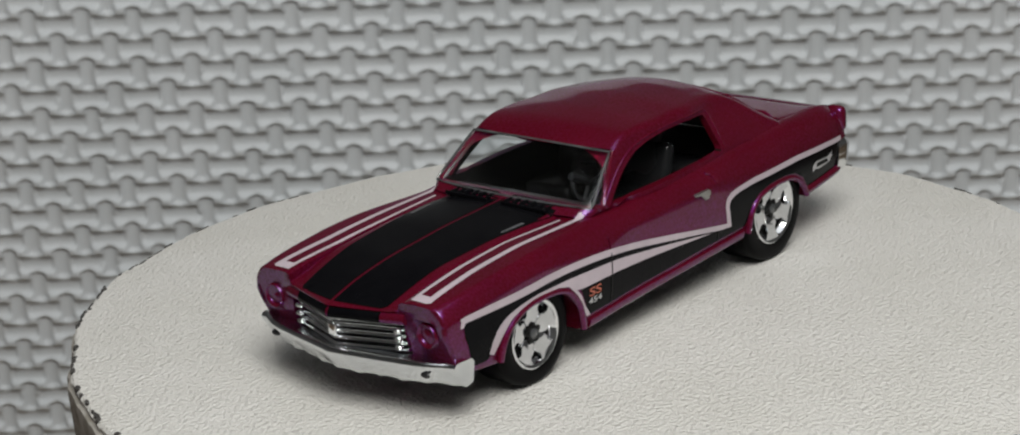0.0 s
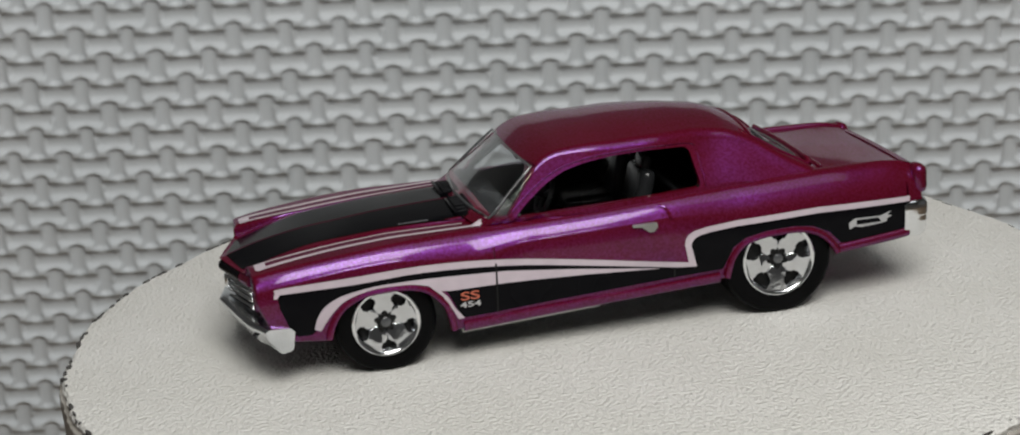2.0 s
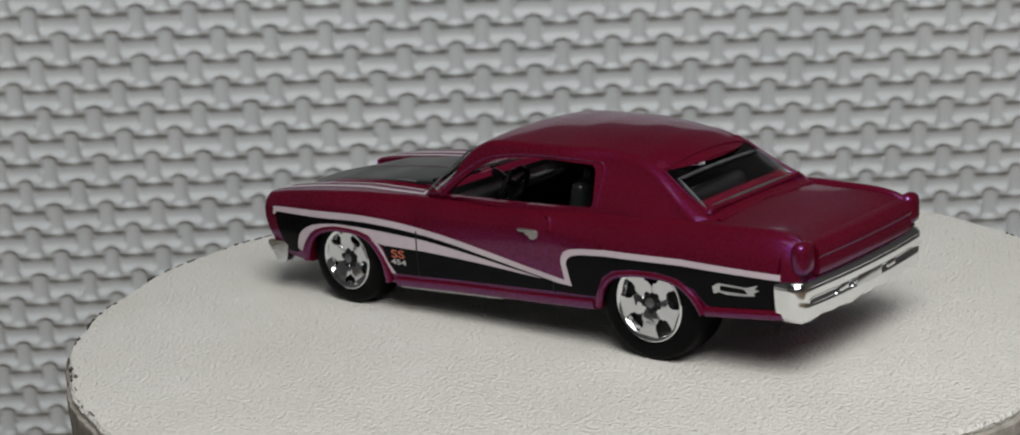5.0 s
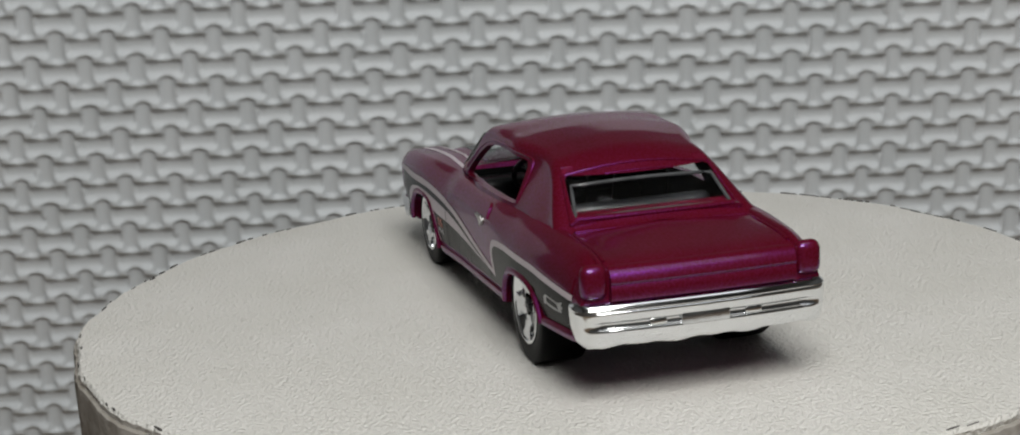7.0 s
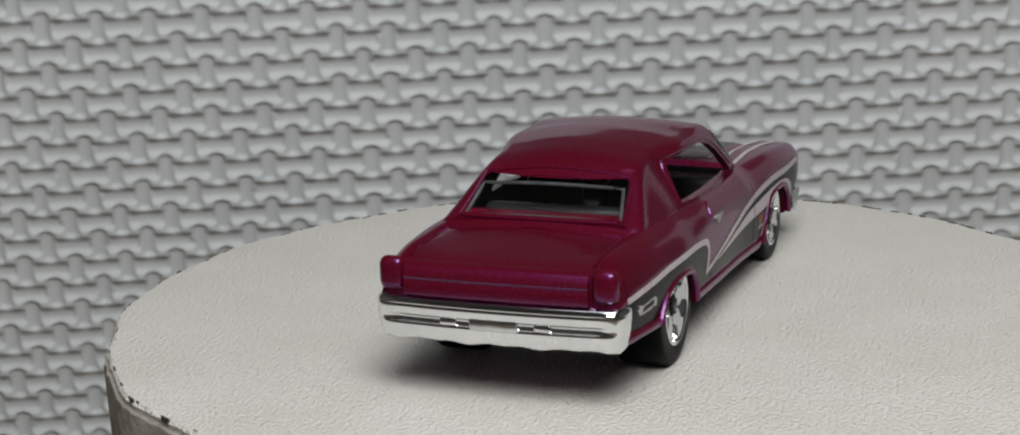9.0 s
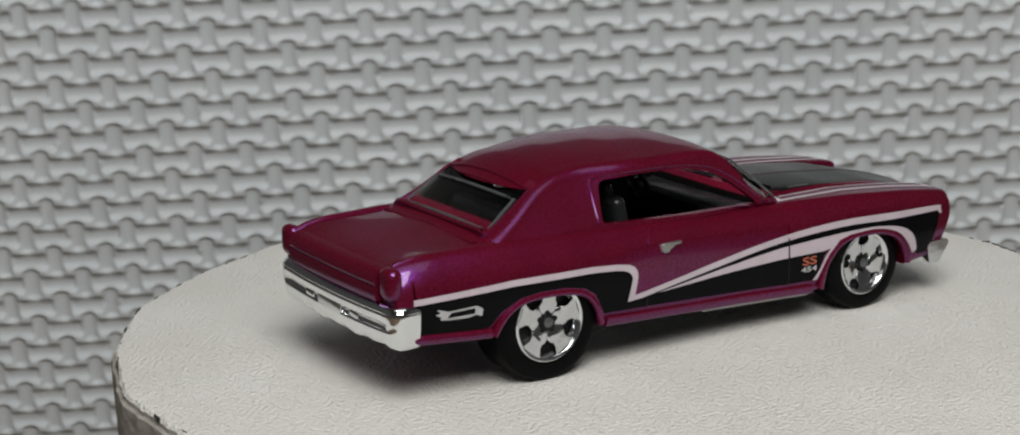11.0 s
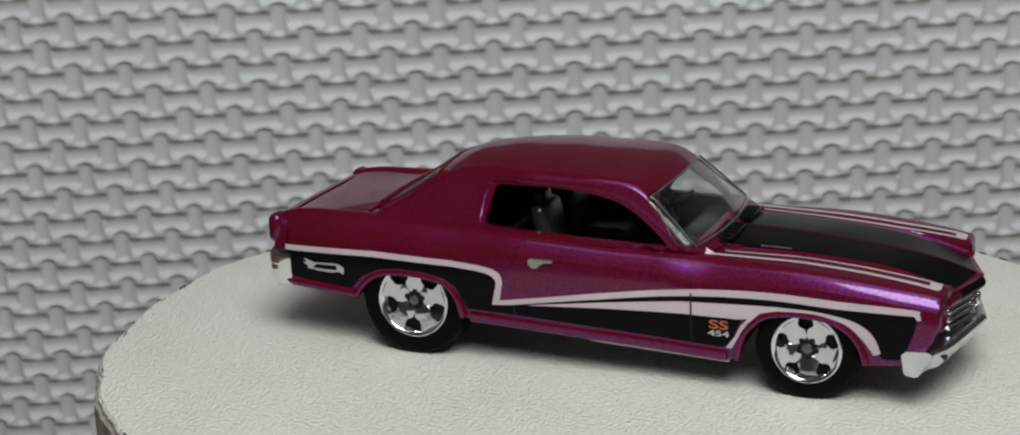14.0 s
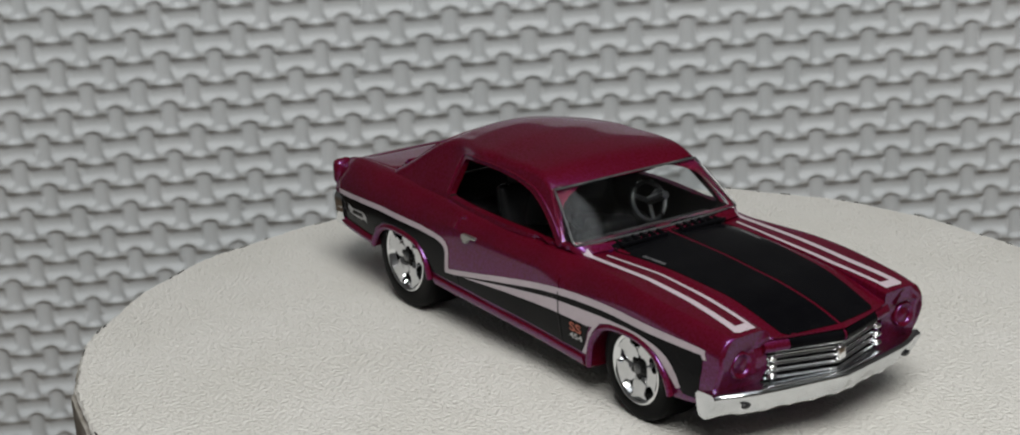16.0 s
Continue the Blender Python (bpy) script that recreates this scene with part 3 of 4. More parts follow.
def build_wheel(car, x, y_out, z, r, width, rim_r, side):
    """A hub with a black tyre and a chrome five-spoke rim; the empty part is the wheel's axle end."""
    wheel = bmesh.new()
    lathe(wheel, [(0.01, -width), (1.0, -width), (1.0, -0.9), (0.01, -0.9)], 16)
    hub = part("wheel", scaled(wheel), DARK, car)
    hub.location = (x * MM, side * y_out * MM, z * MM)
    hub.rotation_euler = (0, radians(17 * side + x), 0 if side > 0 else math.pi)
    bm = bmesh.new()
    lathe(bm, [(rim_r - 0.15, -0.95), (rim_r + 0.02, -0.12), (rim_r + 0.25, -0.02), (r - 0.55, -0.04), (r - 0.22, -0.16), (r - 0.04, -0.45), (r, -0.9),
               (r, -width + 0.7), (r - 0.1, -width + 0.3), (r - 0.5, -width), (rim_r - 0.2, -width), (rim_r - 0.2, -width + 0.5)], 72)
    part("tyre", scaled(bm), TYRE, hub)
    bm = bmesh.new()
    lathe(bm, [(rim_r + 0.02, -0.2), (rim_r + 0.0, 0.04), (rim_r - 0.1, 0.10), (rim_r - 0.28, 0.06), (rim_r - 0.42, -0.12), (rim_r - 0.7, -0.7), (rim_r - 0.3, -0.9)], 72)
    part("rim_ring", scaled(bm), CHROME, hub, "bright chrome rim ring")
    bm = bmesh.new()
    lathe(bm, [(0.01, -1.0), (rim_r - 0.2, -0.95)], 48)
    part("rim_well", scaled(bm), DARK, hub, "dark recessed rim well")
    for k in range(5):
        bm = bmesh.new()
        a = 2 * math.pi * k / 5 + 0.31
        outline = rounded([(0.75, -0.6), (1.7, -1.12), (1.95, -0.86), (2.35, -0.76), (rim_r - 1.0, -0.86), (rim_r - 0.62, -1.3), (rim_r - 0.38, -1.9), (rim_r - 0.22, 0.0), (rim_r - 0.38, 1.9), (rim_r - 0.62, 1.3), (rim_r - 1.0, 0.86), (2.35, 0.76), (1.95, 0.86), (1.7, 1.12), (0.75, 0.6)], 0.3, 3)
        top = [bm.verts.new((u, 0.02 - 0.55 * (1 - u / rim_r), w)) for u, w in outline]
        low = [bm.verts.new((u * 0.995, -0.93, w * 1.12)) for u, w in outline]
        n = len(outline)
        for i in range(n):
            bm.faces.new((top[i], top[(i + 1) % n], low[(i + 1) % n], low[i]))
        cap = bm.faces.new(top)
        bmesh.ops.bevel(bm, geom=list(cap.edges), offset=0.1, segments=2, affect="EDGES", profile=0.6)
        bmesh.ops.rotate(bm, cent=(0, 0, 0), matrix=Matrix.Rotation(a, 3, "Y"), verts=bm.verts)
        part("spoke", scaled(bm), WHEEL_CHROME, hub)
    bm = bmesh.new()
    rings = []
    for h, k in ((-0.9, 1.0), (-0.3, 1.0), (-0.22, 0.9), (-0.22, 0.01)):
        rings.append([(k * (0.98 + 0.22 * math.cos(5 * q + 1.55)) * math.cos(q), h, k * (0.98 + 0.22 * math.cos(5 * q + 1.55)) * math.sin(q)) for q in (2 * math.pi * i / 50 for i in range(50))])
    loft(bm, rings)
    part("hub_cap", scaled(bm), DARK, hub, "black star-shaped hub cap")
    bm = bmesh.new()
    lathe(bm, [(0.01, -0.02), (0.4, -0.04), (0.54, -0.14), (0.56, -0.35)], 20)
    part("axle_end", scaled(bm), RIM_PLASTIC, hub, "grey axle end")
    return hub


def sweep_blade(section, path):
    """A bar: a (depth, height) outline carried along a plan path of (x, y, z) with outward direction."""
    bm = bmesh.new()
    rings = []
    n = len(path)
    for i, p in enumerate(path):
        a, b = Vector(path[max(i - 1, 0)]), Vector(path[min(i + 1, n - 1)])
        d = (b - a)
        d.z = 0
        d.normalize()
        out = Vector((d.y, -d.x, 0))
        rings.append([Vector(p) + out * u + Vector((0, 0, w)) for u, w in (section(p) if callable(section) else section)])
    loft(bm, rings)
    return bm


def build_bumpers(car):
    # front blade: pointed in the middle, turned-down pressed lip
    ys = np.linspace(-13.15, 13.15, 81)
    path = []
    for y in ys:
        x = 36.85 - 2.05 * min(1.0, abs(y) / 9.5) - 1.55 * smooth01(8.8, 13.15, abs(y)) ** 1.2
        z = 5.62 + 0.12 * max(0.0, 1 - abs(y) / 6.0) - 0.1 * smooth01(10, 13.6, abs(y))
        path.append((x, float(y), z))
    section = rounded([(-2.4, 0.75), (-0.3, 0.95), (0.35, 1.0), (0.72, 0.72), (0.68, 0.35), (-0.25, -1.1), (-0.5, -1.55), (-0.85, -1.75), (-2.0, -1.6)], 0.35, 3)
    blade = sweep_blade(section, path)
    # the casting's ragged lower edge
    for v in blade.verts:
        if v.co.z < 4.75:
            v.co.z += 0.12 * math.sin(1.9 * v.co.y + 0.6) * math.sin(0.7 * v.co.y) + 0.03 * math.sin(5.1 * v.co.y)
    fb = part("front_bumper", scaled(blade), WORN_CHROME, car, "worn chrome front bumper")
    # dimples as sunk dark lumps: the hollow's shade is in their colour
    for s in (-1, 1):
        bm = bmesh.new()
        bmesh.ops.create_icosphere(bm, subdivisions=2, radius=0.4)
        bmesh.ops.scale(bm, vec=(0.6, 1.5, 0.8), verts=bm.verts)
        bmesh.ops.translate(bm, vec=(34.85, s * 10.2, 5.2), verts=bm.verts)
        part("bumper_dimple", scaled(bm), DARK_TRIM, fb, "dark lump standing in for a shaded dimple")
    # rear bumper: deep, wrapping the corners
    path = [(-36.3, 12.45, 8.3)] + [(x, y, 8.3) for x, y in ((-37.6, 12.55), (-38.4, 12.45), (-38.95, 11.9))]
    path += [(-39.15 - 0.55 * (1 - (y / 11.4) ** 2), float(y), 8.3) for y in np.linspace(11.2, -11.2, 31)]
    path += [(-38.95, -11.9, 8.3), (-38.4, -12.45, 8.3), (-37.6, -12.55, 8.3), (-36.3, -12.45, 8.3)]
    path = [(x, 0.98 * y, z) for x, y, z in path]
    def section(p):
        g = smooth01(11.3, 10.2, abs(p[1]))
        return rounded([(-1.6, 2.2), (-0.35, 2.2), (0.05, 1.95), (0.28, 1.55), (0.28 - 0.06 * g, 1.42), (0.3 + 0.04 * g, 1.3), (0.3 + 0.04 * g, 1.15), (0.26 - 0.14 * g, 0.42), (0.24 - 0.44 * g, 0.32),
                        (0.22 - 0.52 * g, 0.05), (0.2 - 0.4 * g, -0.3), (0.18 - 0.16 * g, -0.42), (0.16 - 0.1 * g, -0.6), (-0.05 - 0.17 * g, -1.75), (-0.5, -2.15), (-1.6, -2.2)], 0.14, 3)

    blade = sweep_blade(section, path)
    for v in blade.verts:
        if v.co.z < 6.75:
            v.co.z += 0.16 * math.sin(1.3 * v.co.y + 0.9) * math.sin(0.45 * v.co.y + 0.4) + 0.09 * math.sin(4.3 * v.co.y)
    rb = part("rear_bumper", scaled(blade), CHROME, car, "polished chrome rear bumper")
    bm = bmesh.new()
    box(bm, -39.6, 0.1, 8.35, 0.5, 4.9, 1.3, 0.2)
    part("plate_panel", scaled(bm), WORN_CHROME, rb, "blank chrome number plate panel")
    for s in (-1, 1):
        bm = bmesh.new()
        box(bm, -39.4, s * 4.75, 8.3, 0.45, 1.7, 0.75, 0.15)
        part("bumper_lamp", scaled(bm), CHROME, rb)
    return fb, rb


def build_front(car):
    # grille: backing, four pointed bars under a heavier top bar, a centre emblem, knobs at the bars' ends
    def vee(y):
        return 2.45 * max(0.0, 1 - abs(y) / 7.3)

    bm = bmesh.new()
    rings = [[(32.9 + vee(y) + d, y, z) for d, z in ((0, 6.2), (0, 9.75), (-0.6, 9.75), (-0.6, 6.2))] for y in np.linspace(-7.4, 7.4, 37)]
    loft(bm, rings)
    grille = part("grille", scaled(bm), DARK_TRIM, car, "dark grille backing")
    for z, high, out in ((6.75, 0.2, 33.55), (7.45, 0.24, 33.6), (8.15, 0.24, 33.65), (8.85, 0.24, 33.7), (9.5, 0.3, 33.8)):
        bm = bmesh.new()
        path = [(out + vee(y), float(y), z) for y in np.linspace(-7.35, 7.35, 37)]
        loft(bm, [[Vector(p) + Vector((0.5 * math.cos(q), 0, high * math.sin(q))) for q in (2 * math.pi * i / 12 for i in range(12))] for p in path])
        part("grille_bar", scaled(bm), CHROME, grille, "chrome grille bar")
    bm = bmesh.new()
    box(bm, 36.5, 0, 8.4, 0.6, 1.0, 1.5, 0.25)
    part("emblem", scaled(bm), CHROME, grille, "small chrome centre emblem")
    for s in (-1, 1):
        for z in (7.1, 7.95, 8.8):
            bm = bmesh.new()
            bmesh.ops.create_icosphere(bm, subdivisions=2, radius=0.42)
            bmesh.ops.scale(bm, vec=(1.0, 1.25, 0.85), verts=bm.verts)
            bmesh.ops.translate(bm, vec=(34.45, s * 6.65, z), verts=bm.verts)
            part("grille_knob", scaled(bm), CHROME, grille)
    # the bonnet's rolled front lip, black where the bonnet band runs down over it
    def lip(y0, y1, proud):
        profile = [(-1.6, 11.05), (-0.55, 11.0), (0.05, 10.78), (0.38, 10.4), (0.46, 10.0), (0.3, 9.72), (-0.2, 9.62), (-1.6, 9.62)]
        rings = []
        for y in np.linspace(y0, y1, 15):
            x = 34.3 + 2.5 * max(0.0, 1 - abs(y) / 8.6)
            rings.append([(x + u + (proud if u > -0.6 else 0), y, w + (proud if w > 10.5 else -proud if w < 9.7 else 0)) for u, w in profile])
        bm = bmesh.new()
        loft(bm, rings)
        return scaled(bm)

    for s in (-1, 1):
        lower = part("bonnet_lip", lip(0.0, s * 7.9, 0.0), PAINT, car)
        part("lip_print", lip(s * 0.16, s * 5.5, 0.05), BLACK_INK, lower, "black printed bonnet edge")
        bm = bmesh.new()
        lathe(bm, [(1.3, -0.6), (1.3, 0.16), (1.16, 0.34), (0.98, 0.26), (0.84, 0.02), (0.55, 0.08), (0.02, 0.16)], 36)
        bmesh.ops.rotate(bm, cent=(0, 0, 0), matrix=Matrix.Rotation(-math.pi / 2, 3, "Z"), verts=bm.verts)
        bmesh.ops.translate(bm, vec=(34.2, s * 10.35, 9.0), verts=bm.verts)
        part("headlight", scaled(bm), PAINT, car, "headlight moulded in body colour")


def build_glass(car):
    def pane(name, x0, x1, inset, label, low, high, width0, width1):
        bm = bmesh.new()
        rows = []
        xs = np.linspace(x0, x1, 16)
        for layer in (inset, inset + 0.5):
            rows.append([])
            for x in xs:
                z = ROOF(x) - layer
                w = width0 + (width1 - width0) * (z - low) / (high - low)
                bow = 1.5 * smooth01(0, 9, x) - 0.5 * smooth01(-18, -25, x)
                line = []
                for k in range(17):
                    y = w * (k / 8 - 1)
                    line.append(bm.verts.new((x + bow * (1 - (y / 11.0) ** 2), y, z - 0.40 * (y / 10) ** 2)))
                rows[-1].append(line)
        for a in rows:
            for p, q in zip(a, a[1:]):
                for i in range(16):
                    bm.faces.new((p[i], p[i + 1], q[i + 1], q[i]))
        o, n = rows
        for i in range(16):
            bm.faces.new((o[0][i], o[0][i + 1], n[0][i + 1], n[0][i]))
            bm.faces.new((o[-1][i], o[-1][i + 1], n[-1][i + 1], n[-1][i]))
        for j in range(15):
            bm.faces.new((o[j][0], o[j + 1][0], n[j + 1][0], n[j][0]))
            bm.faces.new((o[j][16], o[j + 1][16], n[j + 1][16], n[j][16]))
        ob = part(name, scaled(bm), GLASS, car, label)
        ob.visible_shadow = False
        return ob

    shell = mesh_object("windshield", cabin_solid(0.04, 11.0), GLASS, car)
    carve(shell, [("INTERSECT", cutter_prism([(7.45, 14.1), (3.7, 19.05), (3.95, 19.25), (15, 19.25), (15, 14.1)], -14, 14)), ("DIFFERENCE", cabin_solid(0.7, 9.0))])
    shell.data.transform(Matrix.Scale(MM, 4))
    shell.data.materials.clear()
    shell.data.materials.append(GLASS)
    for p in shell.data.polygons:
        p.use_smooth = True
    shell.data.set_sharp_from_angle(angle=radians(38))
    shell.visible_shadow = False
    tagged(shell, "clear plastic windshield")
    # the moulding's bright rim
    def rim_point(x, share):
        z = ROOF(x)
        y = share * (cabin_width(x, z - 0.9) - 0.35)
        return (x + 1.5 * smooth01(0, 9, x) * (1 - (y / 11.0) ** 2), y, z - 0.12 - 0.22 * share ** 2)

    low, high = 9.35, 4.15
    ring = [rim_point(low, u) for u in np.linspace(-1, 1, 15)] + [rim_point(x, 1) for x in np.linspace(low, high, 12)[1:]]
    ring += [rim_point(high, u) for u in np.linspace(1, -1, 15)[1:]] + [rim_point(x, -1) for x in np.linspace(high, low, 12)[1:-1]]
    bm = bmesh.new()
    tube(bm, ring, 0.15, 8, True)
    part("glass_rim", scaled(bm), RIM_PLASTIC, shell, "dark glossy rim of the clear moulding")
    rear = pane("rear_window", -19.6, -26.2, 0.5, "clear plastic rear window", 15.6, 19.2, 8.7, 7.8)

    def rear_point(x, share):
        z = ROOF(x) - 0.42
        y = share * (8.15 - 0.75 * (z - 15.9) / 2.6)
        return (x - 0.5 * smooth01(-18, -25, x) * (1 - (y / 11.0) ** 2), y, z - 0.4 * (y / 10) ** 2)

    low, high = -25.75, -22.1
    ring = [rear_point(low, u) for u in np.linspace(-1, 1, 15)] + [rear_point(x, 1) for x in np.linspace(low, high, 8)[1:]]
    ring += [rear_point(high, u) for u in np.linspace(1, -1, 15)[1:]] + [rear_point(x, -1) for x in np.linspace(high, low, 8)[1:-1]]
    bm = bmesh.new()
    tube(bm, ring, 0.2, 8, True)
    part("glass_rim", scaled(bm), RIM_PLASTIC, rear, "glossy rim of the clear moulding")


def build_interior(car):
    bm = bmesh.new()
    box(bm, -8, 0, 8.2, 33, 21.0, 0.8, 0.2)
    part("cabin_floor", scaled(bm), DARK, car)
    bm = bmesh.new()
    box(bm, 6.9, 0, 12.0, 4.0, 20.0, 2.6, 0.8)
    part("dashboard", scaled(bm), INTERIOR, car, "grey moulded dashboard")
    for y in (4.6, -4.6):
        bm = bmesh.new()
        box(bm, -4.6, y, 10.6, 6.0, 6.4, 2.4, 0.8)
        box(bm, -8.4, y, 13.2, 1.7, 6.2, 6.4, 0.75, Matrix.Rotation(radians(-14), 4, "Y"))
        box(bm, -9.3, y, 16.7, 1.2, 3.0, 1.9, 0.5, Matrix.Rotation(radians(-14), 4, "Y"))
        part("seat", scaled(bm), INTERIOR, car, "grey moulded bucket seat")
    bm = bmesh.new()
    box(bm, -16.0, 0, 11.0, 5.0, 17.5, 2.6, 0.9)
    box(bm, -19.0, 0, 13.2, 1.8, 17.0, 4.2, 0.8, Matrix.Rotation(radians(-18), 4, "Y"))
    part("rear_bench", scaled(bm), DARK_TRIM, car, "dark moulded rear bench")
    bm = bmesh.new()
    ring = [(0.0, 2.1 * math.cos(q), 2.1 * math.sin(q)) for q in (2 * math.pi * i / 28 for i in range(28))]
    tilt = Matrix.Rotation(radians(-24), 3, "Y")
    tube(bm, [tilt @ Vector(p) for p in ring], 0.3, 8, True)
    for q in (0.5, 2.64, 4.71):
        tube(bm, [tilt @ Vector((0, 0, 0)), tilt @ Vector((0, 2.0 * math.cos(q), 2.0 * math.sin(q)))], 0.28, 6)
    tube(bm, [tilt @ Vector((0, 0, 0)), tilt @ Vector((3.2, 0, 0))], 0.45, 8)
    bmesh.ops.translate(bm, vec=(2.0, 4.6, 14.4), verts=bm.verts)
    part("steering_wheel", scaled(bm), INTERIOR, car, "grey moulded steering wheel")


def build_trim(car, skin):
    # arch lips, sill plate, door handles, cowl louvres, tail ridges
    for s in (1, -1):
        for arch in (ARCH_F, ARCH_R):
            line = [p for p in bend(arch, 5) if p[1] > BELLY(p[0]) + 0.1]
            pts = []
            for x, z in line:
                pts.append((x, s * (HALF(x) - 0.12 - 0.03 * max(0.0, 7 - z)), z))
            bm = bmesh.new()
            tube(bm, pts, 0.36, 8)
            part("arch_lip", scaled(bm), PAINT, car)
        bm = bmesh.new()
        rings = []
        for x in np.linspace(13.4, -14.7, 40):
            b, h = BELLY(x), HALF(x)
            rings.append([(x, s * (h + u), b + w) for u, w in ((-1.4, -0.1), (-0.5, -0.1), (-0.3, 0.1), (-0.08, 0.75), (-0.14, 0.92), (-0.35, 1.0), (-1.4, 1.0))])
        loft(bm, rings)
        part("sill", scaled(bm), PAINT, car)
        bm = bmesh.new()
        rings = []
        for x in np.linspace(-28.4, -36.9, 14):
            b, h = BELLY(x), HALF(x)
            rings.append([(x, s * (h + u), b + w) for u, w in ((-1.4, -0.05), (-0.45, -0.05), (-0.15, 0.12), (0.02, 0.45), (0.0, 0.72), (-0.16, 0.95), (-0.5, 1.1), (-1.4, 1.1))])
        loft(bm, rings)
        part("tail_sill", scaled(bm), PAINT, car)
        # handle
        bm = bmesh.new()
        outline = rounded([(-5.25, 12.3), (-7.75, 12.3), (-8.0, 12.0), (-7.8, 11.45), (-7.2, 11.2), (-6.7, 11.5), (-6.5, 11.9), (-5.25, 12.0)], 0.2, 3)
        y = HALF(-6.5)
        prism(bm, outline, s * (y - 0.6), s * (y + 0.22))
        bmesh.ops.bevel(bm, geom=[e for e in bm.edges if all(abs(abs(v.co.y) - y - 0.22) < 1e-4 for v in e.verts)], offset=0.12, segments=2, affect="EDGES")
        part("door_handle", scaled(bm), METAL_DULL, car, "bare metal door handle")
        # raised lip round the upper edge of the side window
        bm = bmesh.new()
        pts = []
        for x, z in bend([(7.35, 14.55), (5.75, 15.95), (3.6, 17.5), (1.3, 18.65), (-1.4, 19.25), (-4.5, 19.5), (-8.5, 19.6), (-12.6, 19.35), (-13.85, 18.8), (-14.15, 16.8), (-14.2, 14.9)], 5):
            hit = skin.ray_cast(Vector((x * MM, s * 0.03, z * MM)), Vector((0, -s, 0)))
            if hit[0] and abs(hit[0].y) > 0.006:
                pts.append(hit[0] / MM)
        tube(bm, pts, 0.16, 8)
        part("window_lip", scaled(bm), PAINT, car)
        # raised belt crease behind the door
        bm = bmesh.new()
        pts = []
        for x, z in bend([(-8.4, 13.75), (-9.0, 13.55), (-9.35, 13.0), (-9.5, 12.4)], 5):
            hit = skin.ray_cast(Vector((x * MM, s * 0.03, z * MM)), Vector((0, -s, 0)))
            pts.append(hit[0] / MM)
        tube(bm, pts, 0.2, 8)
        part("door_crease", scaled(bm), PAINT, car)
        bm = bmesh.new()
        for k in range(6):
            x = 11.2
            y = s * (1.3 + 1.02 * k)
            hit = skin.ray_cast(Vector((x * MM, y * MM, 0.05)), Vector((0, 0, -1)))
            box(bm, x, y, hit[0].z / MM + 0.12, 1.7, 0.34, 0.5, 0.12, Matrix.Rotation(radians(14 * s), 4, "X"))
        hit = skin.ray_cast(Vector((11.2 * MM, s * 3.3 * MM, 0.05)), Vector((0, 0, -1)))
        box(bm, 10.2, s * 3.9, hit[0].z / MM + 0.05, 0.3, 5.9, 0.4, 0.1)
        box(bm, 12.2, s * 3.9, hit[0].z / MM + 0.0, 0.3, 5.9, 0.4, 0.1)
        part("louvre", scaled(bm), BLACK_INK, car, "black ribbed cowl louvre")
        # corner lamp bulge
        bm = bmesh.new()
        box(bm, -38.5, s * 10.7, 12.5, 1.7, 2.6, 3.3, 0.8)
        part("tail_light", scaled(bm), PAINT, car, "tail light moulded in body colour")
    bm = bmesh.new()
    outline = [(-37.8, 13.8), (-38.5, 13.75), (-39.0, 13.45), (-39.35, 12.95), (-39.45, 12.45), (-39.28, 12.15), (-39.42, 11.85), (-39.47, 11.3), (-39.35, 10.65), (-37.8, 10.5)]
    loft(bm, [[(x - 0.3 * (1 - (y / 10) ** 2), float(y), z) for x, z in outline] for y in np.linspace(-9.25, 9.25, 29)])
    part("tail_panel", scaled(bm), PAINT, car)
    # raised creases round the rear window and along the boot lid
    def crease(points, radius):
        pts = []
        for x, y in points:
            hit = skin.ray_cast(Vector((x * MM, y * MM, 0.05)), Vector((0, 0, -1)))
            if hit[0] and hit[0].z > 0.0125:
                pts.append(hit[0] / MM)
        bm = bmesh.new()
        tube(bm, pts, radius, 8)
        part("body_crease", scaled(bm), PAINT, car)

    for x in (-26.75, -28.0):
        crease([(x - 0.25 * (1 - (y / 9) ** 2), float(y)) for y in np.linspace(-9.0, 9.0, 25)], 0.3)
    crease([(-20.6 - 0.2 * (1 - (y / 8) ** 2), float(y)) for y in np.linspace(-7.6, 7.6, 21)], 0.2)
    crease([(-21.55 - 0.3 * (1 - (y / 8) ** 2), float(y)) for y in np.linspace(-7.4, 7.4, 21)], 0.16)
    for s in (1, -1):
        crease([(float(x), s * (7.85 + 0.17 * (-20.6 - x))) for x in np.linspace(-20.6, -26.7, 18)], 0.2)
        crease([(float(x), s * 9.25) for x in np.linspace(-28.2, -37.4, 18)], 0.2)
    # black chassis plate with a pale edge
    bm = bmesh.new()
    box(bm, -1, 0, 3.9, 30, 19.5, 1.4, 0.3)
    part("chassis_plate", scaled(bm), DARK, car)
    for s in (1, -1):
        bm = bmesh.new()
        box(bm, 6.0, s * 11.7, 3.45, 15, 0.9, 0.5, 0.12, Matrix.Rotation(radians(2.6), 4, "Y"))
        part("base_flange", scaled(bm), BASE_WHITE, car, "pale unpainted base edge")
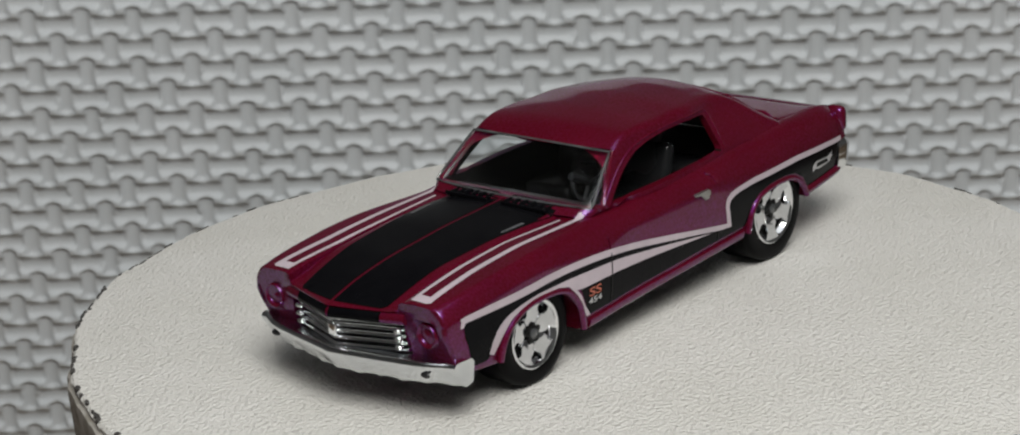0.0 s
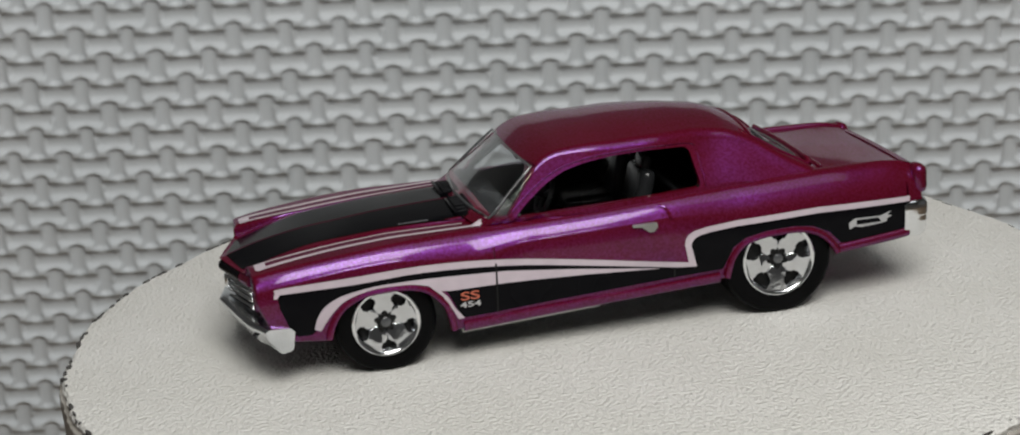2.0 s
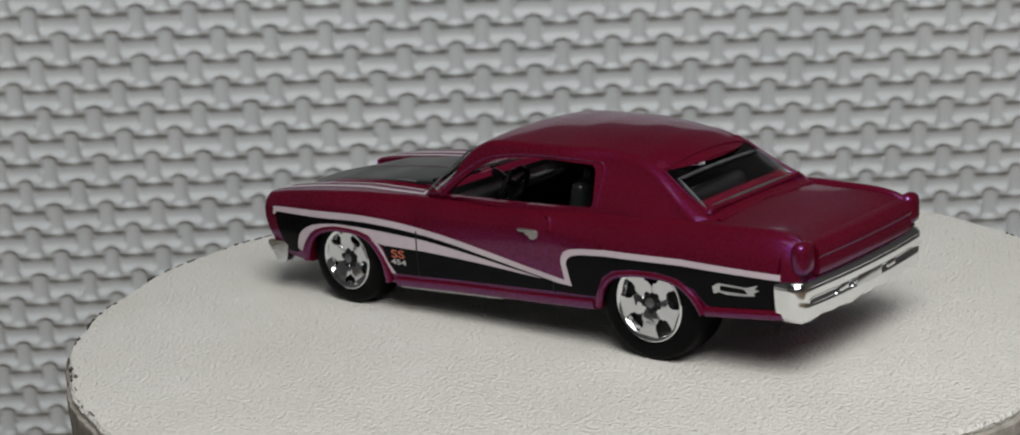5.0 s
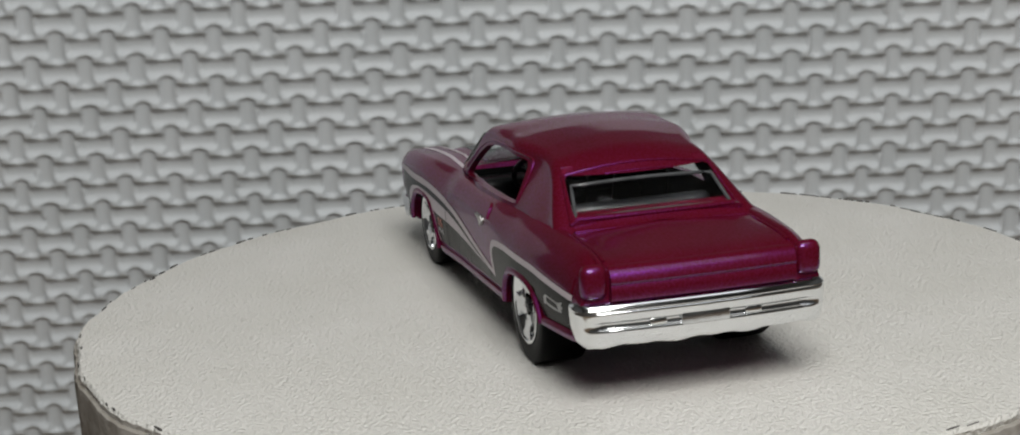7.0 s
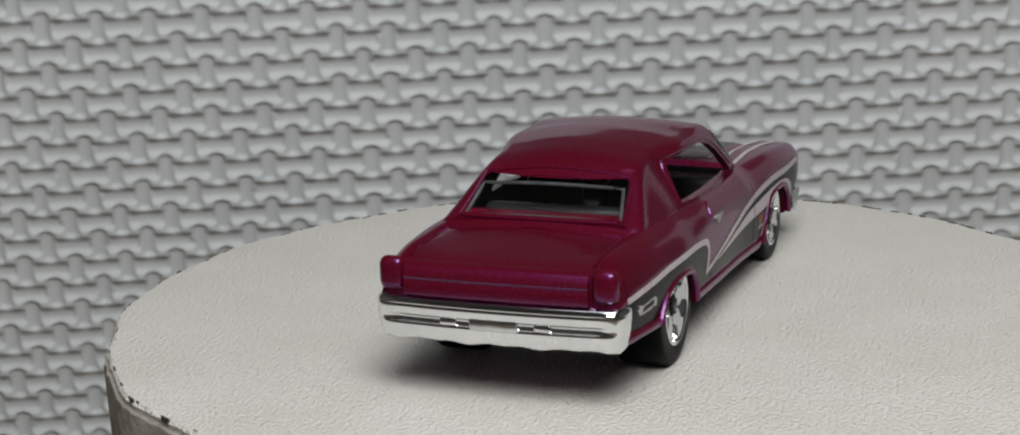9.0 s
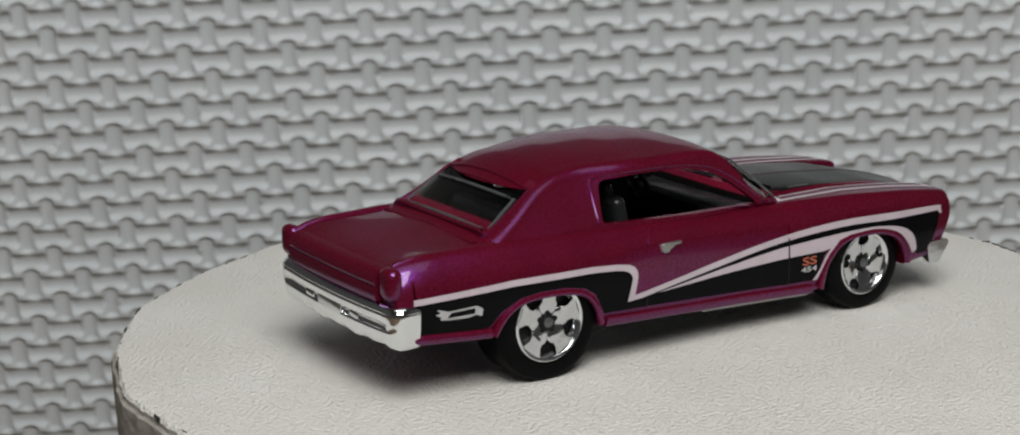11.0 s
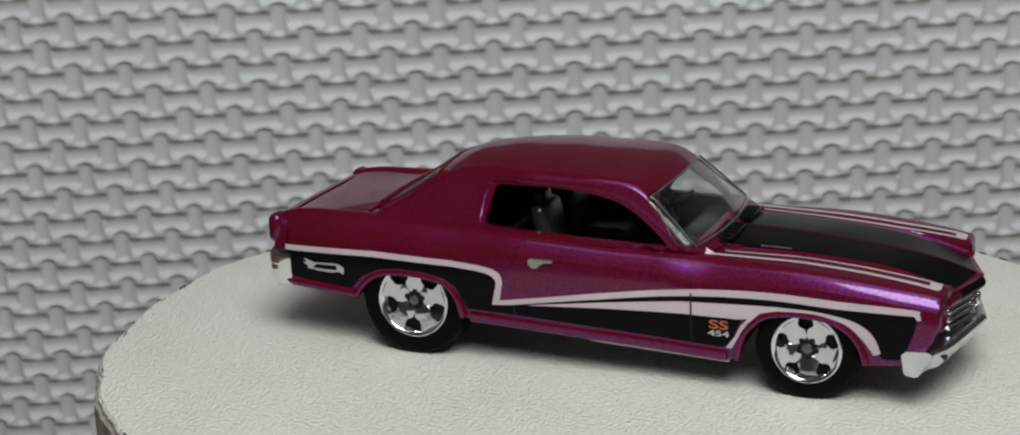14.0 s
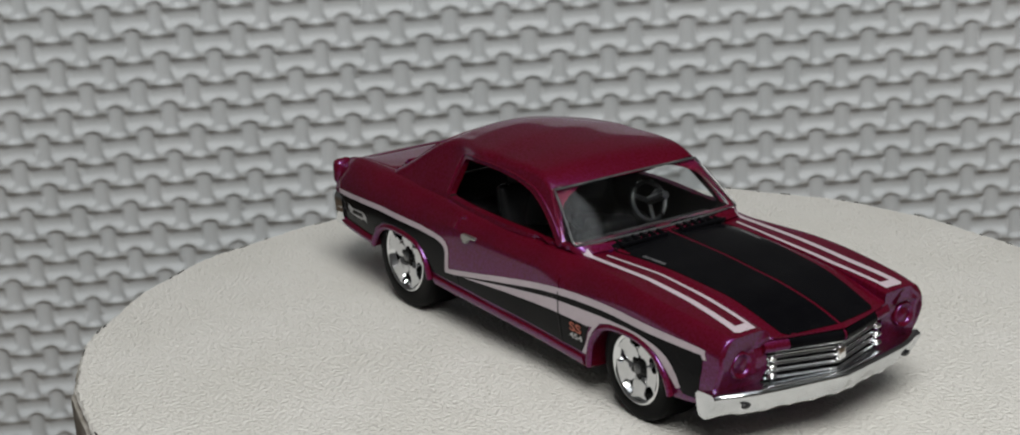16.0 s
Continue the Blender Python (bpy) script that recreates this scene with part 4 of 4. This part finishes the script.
    for x, z in ((21.5, 5.33), (-21.5, 6.07)):
        bm = bmesh.new()
        lathe(bm, [(0.01, -9), (0.5, -9), (0.5, 9), (0.01, 9)], 12)
        bmesh.ops.translate(bm, vec=(x, 0, z), verts=bm.verts)
        part("axle", scaled(bm), METAL_DULL, car)


def build_prints(car, skin):
    for s in (1, -1):
        part("side_panel_print", print_on(skin, BLACK_PANEL, 0.035, "xz", s), BLACK_INK, car, "black printed flank panel")
        part("upper_stripe", print_on(skin, ribbon(UPPER_FRONT) + ribbon(UPPER_KICK, False), 0.06, "xz", s), PINK_INK, car, "pale pink printed stripe")
        part("lower_stripe", print_on(skin, ribbon(LOWER_ARCH) + ribbon(LOWER_LENS, False) + ribbon(LOWER_LEG, False), 0.06, "xz", s), PINK_INK, car, "pale pink printed stripe")
        letters(car, skin, "SS", 1.3, 12.6, 6.75, s, ORANGE_INK)
        letters(car, skin, "454", 0.85, 12.6, 5.95, s, GREY_INK)
        for gap in ([(9.65, 4.9), (9.85, 4.9), (9.72, 10.2), (9.52, 10.2)], [(-9.7, 5.9), (-9.5, 5.9), (-9.5, 7.0), (-9.7, 7.0)]):
            part("door_gap", print_on(skin, gap, 0.085, "xz", s), DARK, car)
        # flame-shaped maker's mark, unlettered
        mark = rounded([(-29.6, 8.3), (-29.5, 9.1), (-30.2, 9.5), (-31.5, 9.45), (-33.2, 9.35), (-34.6, 9.75), (-34.1, 9.3), (-34.7, 9.2), (-34.0, 8.85), (-34.2, 8.6), (-33.0, 8.45), (-31, 8.4), (-30.2, 8.6)], 0.15, 2)
        part("maker_mark", print_on(skin, mark, 0.06, "xz", s, 0.5), GREY_INK, car, "pale flame-shaped mark")
        inner = rounded([(-30.4, 8.75), (-30.4, 9.3), (-33.0, 9.2), (-33.4, 8.7)], 0.12, 2)
        part("mark_bar", print_on(skin, inner, 0.085, "xz", s, 0.5), BLACK_INK, car)
        # bonnet: broad black band, and a pale U-shaped stripe outside it
        half = [(36.3, s * 0.16), (35.1, s * 5.3), (34.6, s * 5.7), (33, s * 5.85), (20, s * 6.6), (10.2, s * 7.3), (11.2, s * 0.16)]
        part("bonnet_band", print_on(skin, half, 0.04, "xy"), BLACK_INK, car, "black printed bonnet band")
        u_shape = [[(x, s * y) for x, y in q] for q in (
            [(9.6, 10.3), (20, 10.0), (20, 9.42), (9.6, 9.75)], [(20, 10.0), (27, 10.1), (27, 9.4), (20, 9.42)], [(27, 10.1), (33.75, 10.6), (32.9, 9.8), (27, 9.4)],
            [(33.75, 10.6), (34.05, 10.2), (34.05, 8.3), (32.9, 8.65), (32.9, 9.8)],
            [(34.05, 8.3), (27, 7.75), (27, 8.25), (32.9, 8.65)], [(27, 7.75), (20, 7.75), (20, 8.12), (27, 8.25)], [(20, 7.75), (12, 8.4), (12, 8.7), (20, 8.12)])]
        part("bonnet_stripe", print_on(skin, u_shape, 0.05, "xy"), PINK_INK, car, "pale pink printed bonnet stripe")
        bar = rounded([(15.2, s * 6.2), (18.4, s * 6.0), (18.4, s * 6.4), (15.2, s * 6.6)], 0.1, 2)
        part("bonnet_lettering", print_on(skin, bar, 0.06, "xy"), FAINT_INK, car, "illegible small grey lettering")


def build_car():
    car = tagged(new("toy_car"), "magenta die-cast toy coupe with black and pink stripes", "toy car")
    body, skin = build_body(car)
    build_prints(car, skin)
    build_bumpers(car)
    build_front(car)
    build_glass(car)
    build_interior(car)
    build_trim(car, skin)
    for s in (1, -1):
        build_wheel(car, 21.5, 12.55, 5.33, 5.35, 4.6, 3.58, s)
        build_wheel(car, -21.5, 12.6, 6.07, 6.1, 5.2, 4.05, s)
    return car


car = build_car()


# ---------------------------------------------------------------- what moves
AXLE_SHIFT = (0.004464, -0.001160, 0.0)
LEAN = Matrix.Rotation(0.03866, 4, "Y") @ Matrix.Rotation(-0.00057, 4, "X")


def turned_to(angle):
    """The turntable's pose: its top leans a little as it turns about the upright axis."""
    return pose(0, 0, 0, 0, 0, angle) @ LEAN


def parked_at(angle):
    return turned_to(angle) @ Matrix.Translation(AXLE_SHIFT)


TURNS = [
    (0, 232.259),
    (0.5, 222.767),
    (1, 213.756),
    (1.5, 204.793),
    (2, 195.371),
    (2.5, 186.385),
    (3, 177.545),
    (3.5, 169.094),
    (4, 160.499),
    (4.5, 151.702),
    (5, 142.464),
    (7.5, 98.546),
    (8, 89.433),
    (8.5, 80.663),
    (9, 71.381),
    (9.5, 62.063),
    (12, 16.649),
    (12.5, 7.338),
    (13, -1.213),
    (13.5, -10.148),
    (14, -18.970),
    (14.5, -27.721),
    (15, -36.364),
    (15.5, -44.799),
    (16, -54.480),
]


def motions():
    walk(turntable, [(t, turned_to(a)) for t, a in TURNS])
    walk(car, [(t, parked_at(a)) for t, a in TURNS])


motions()
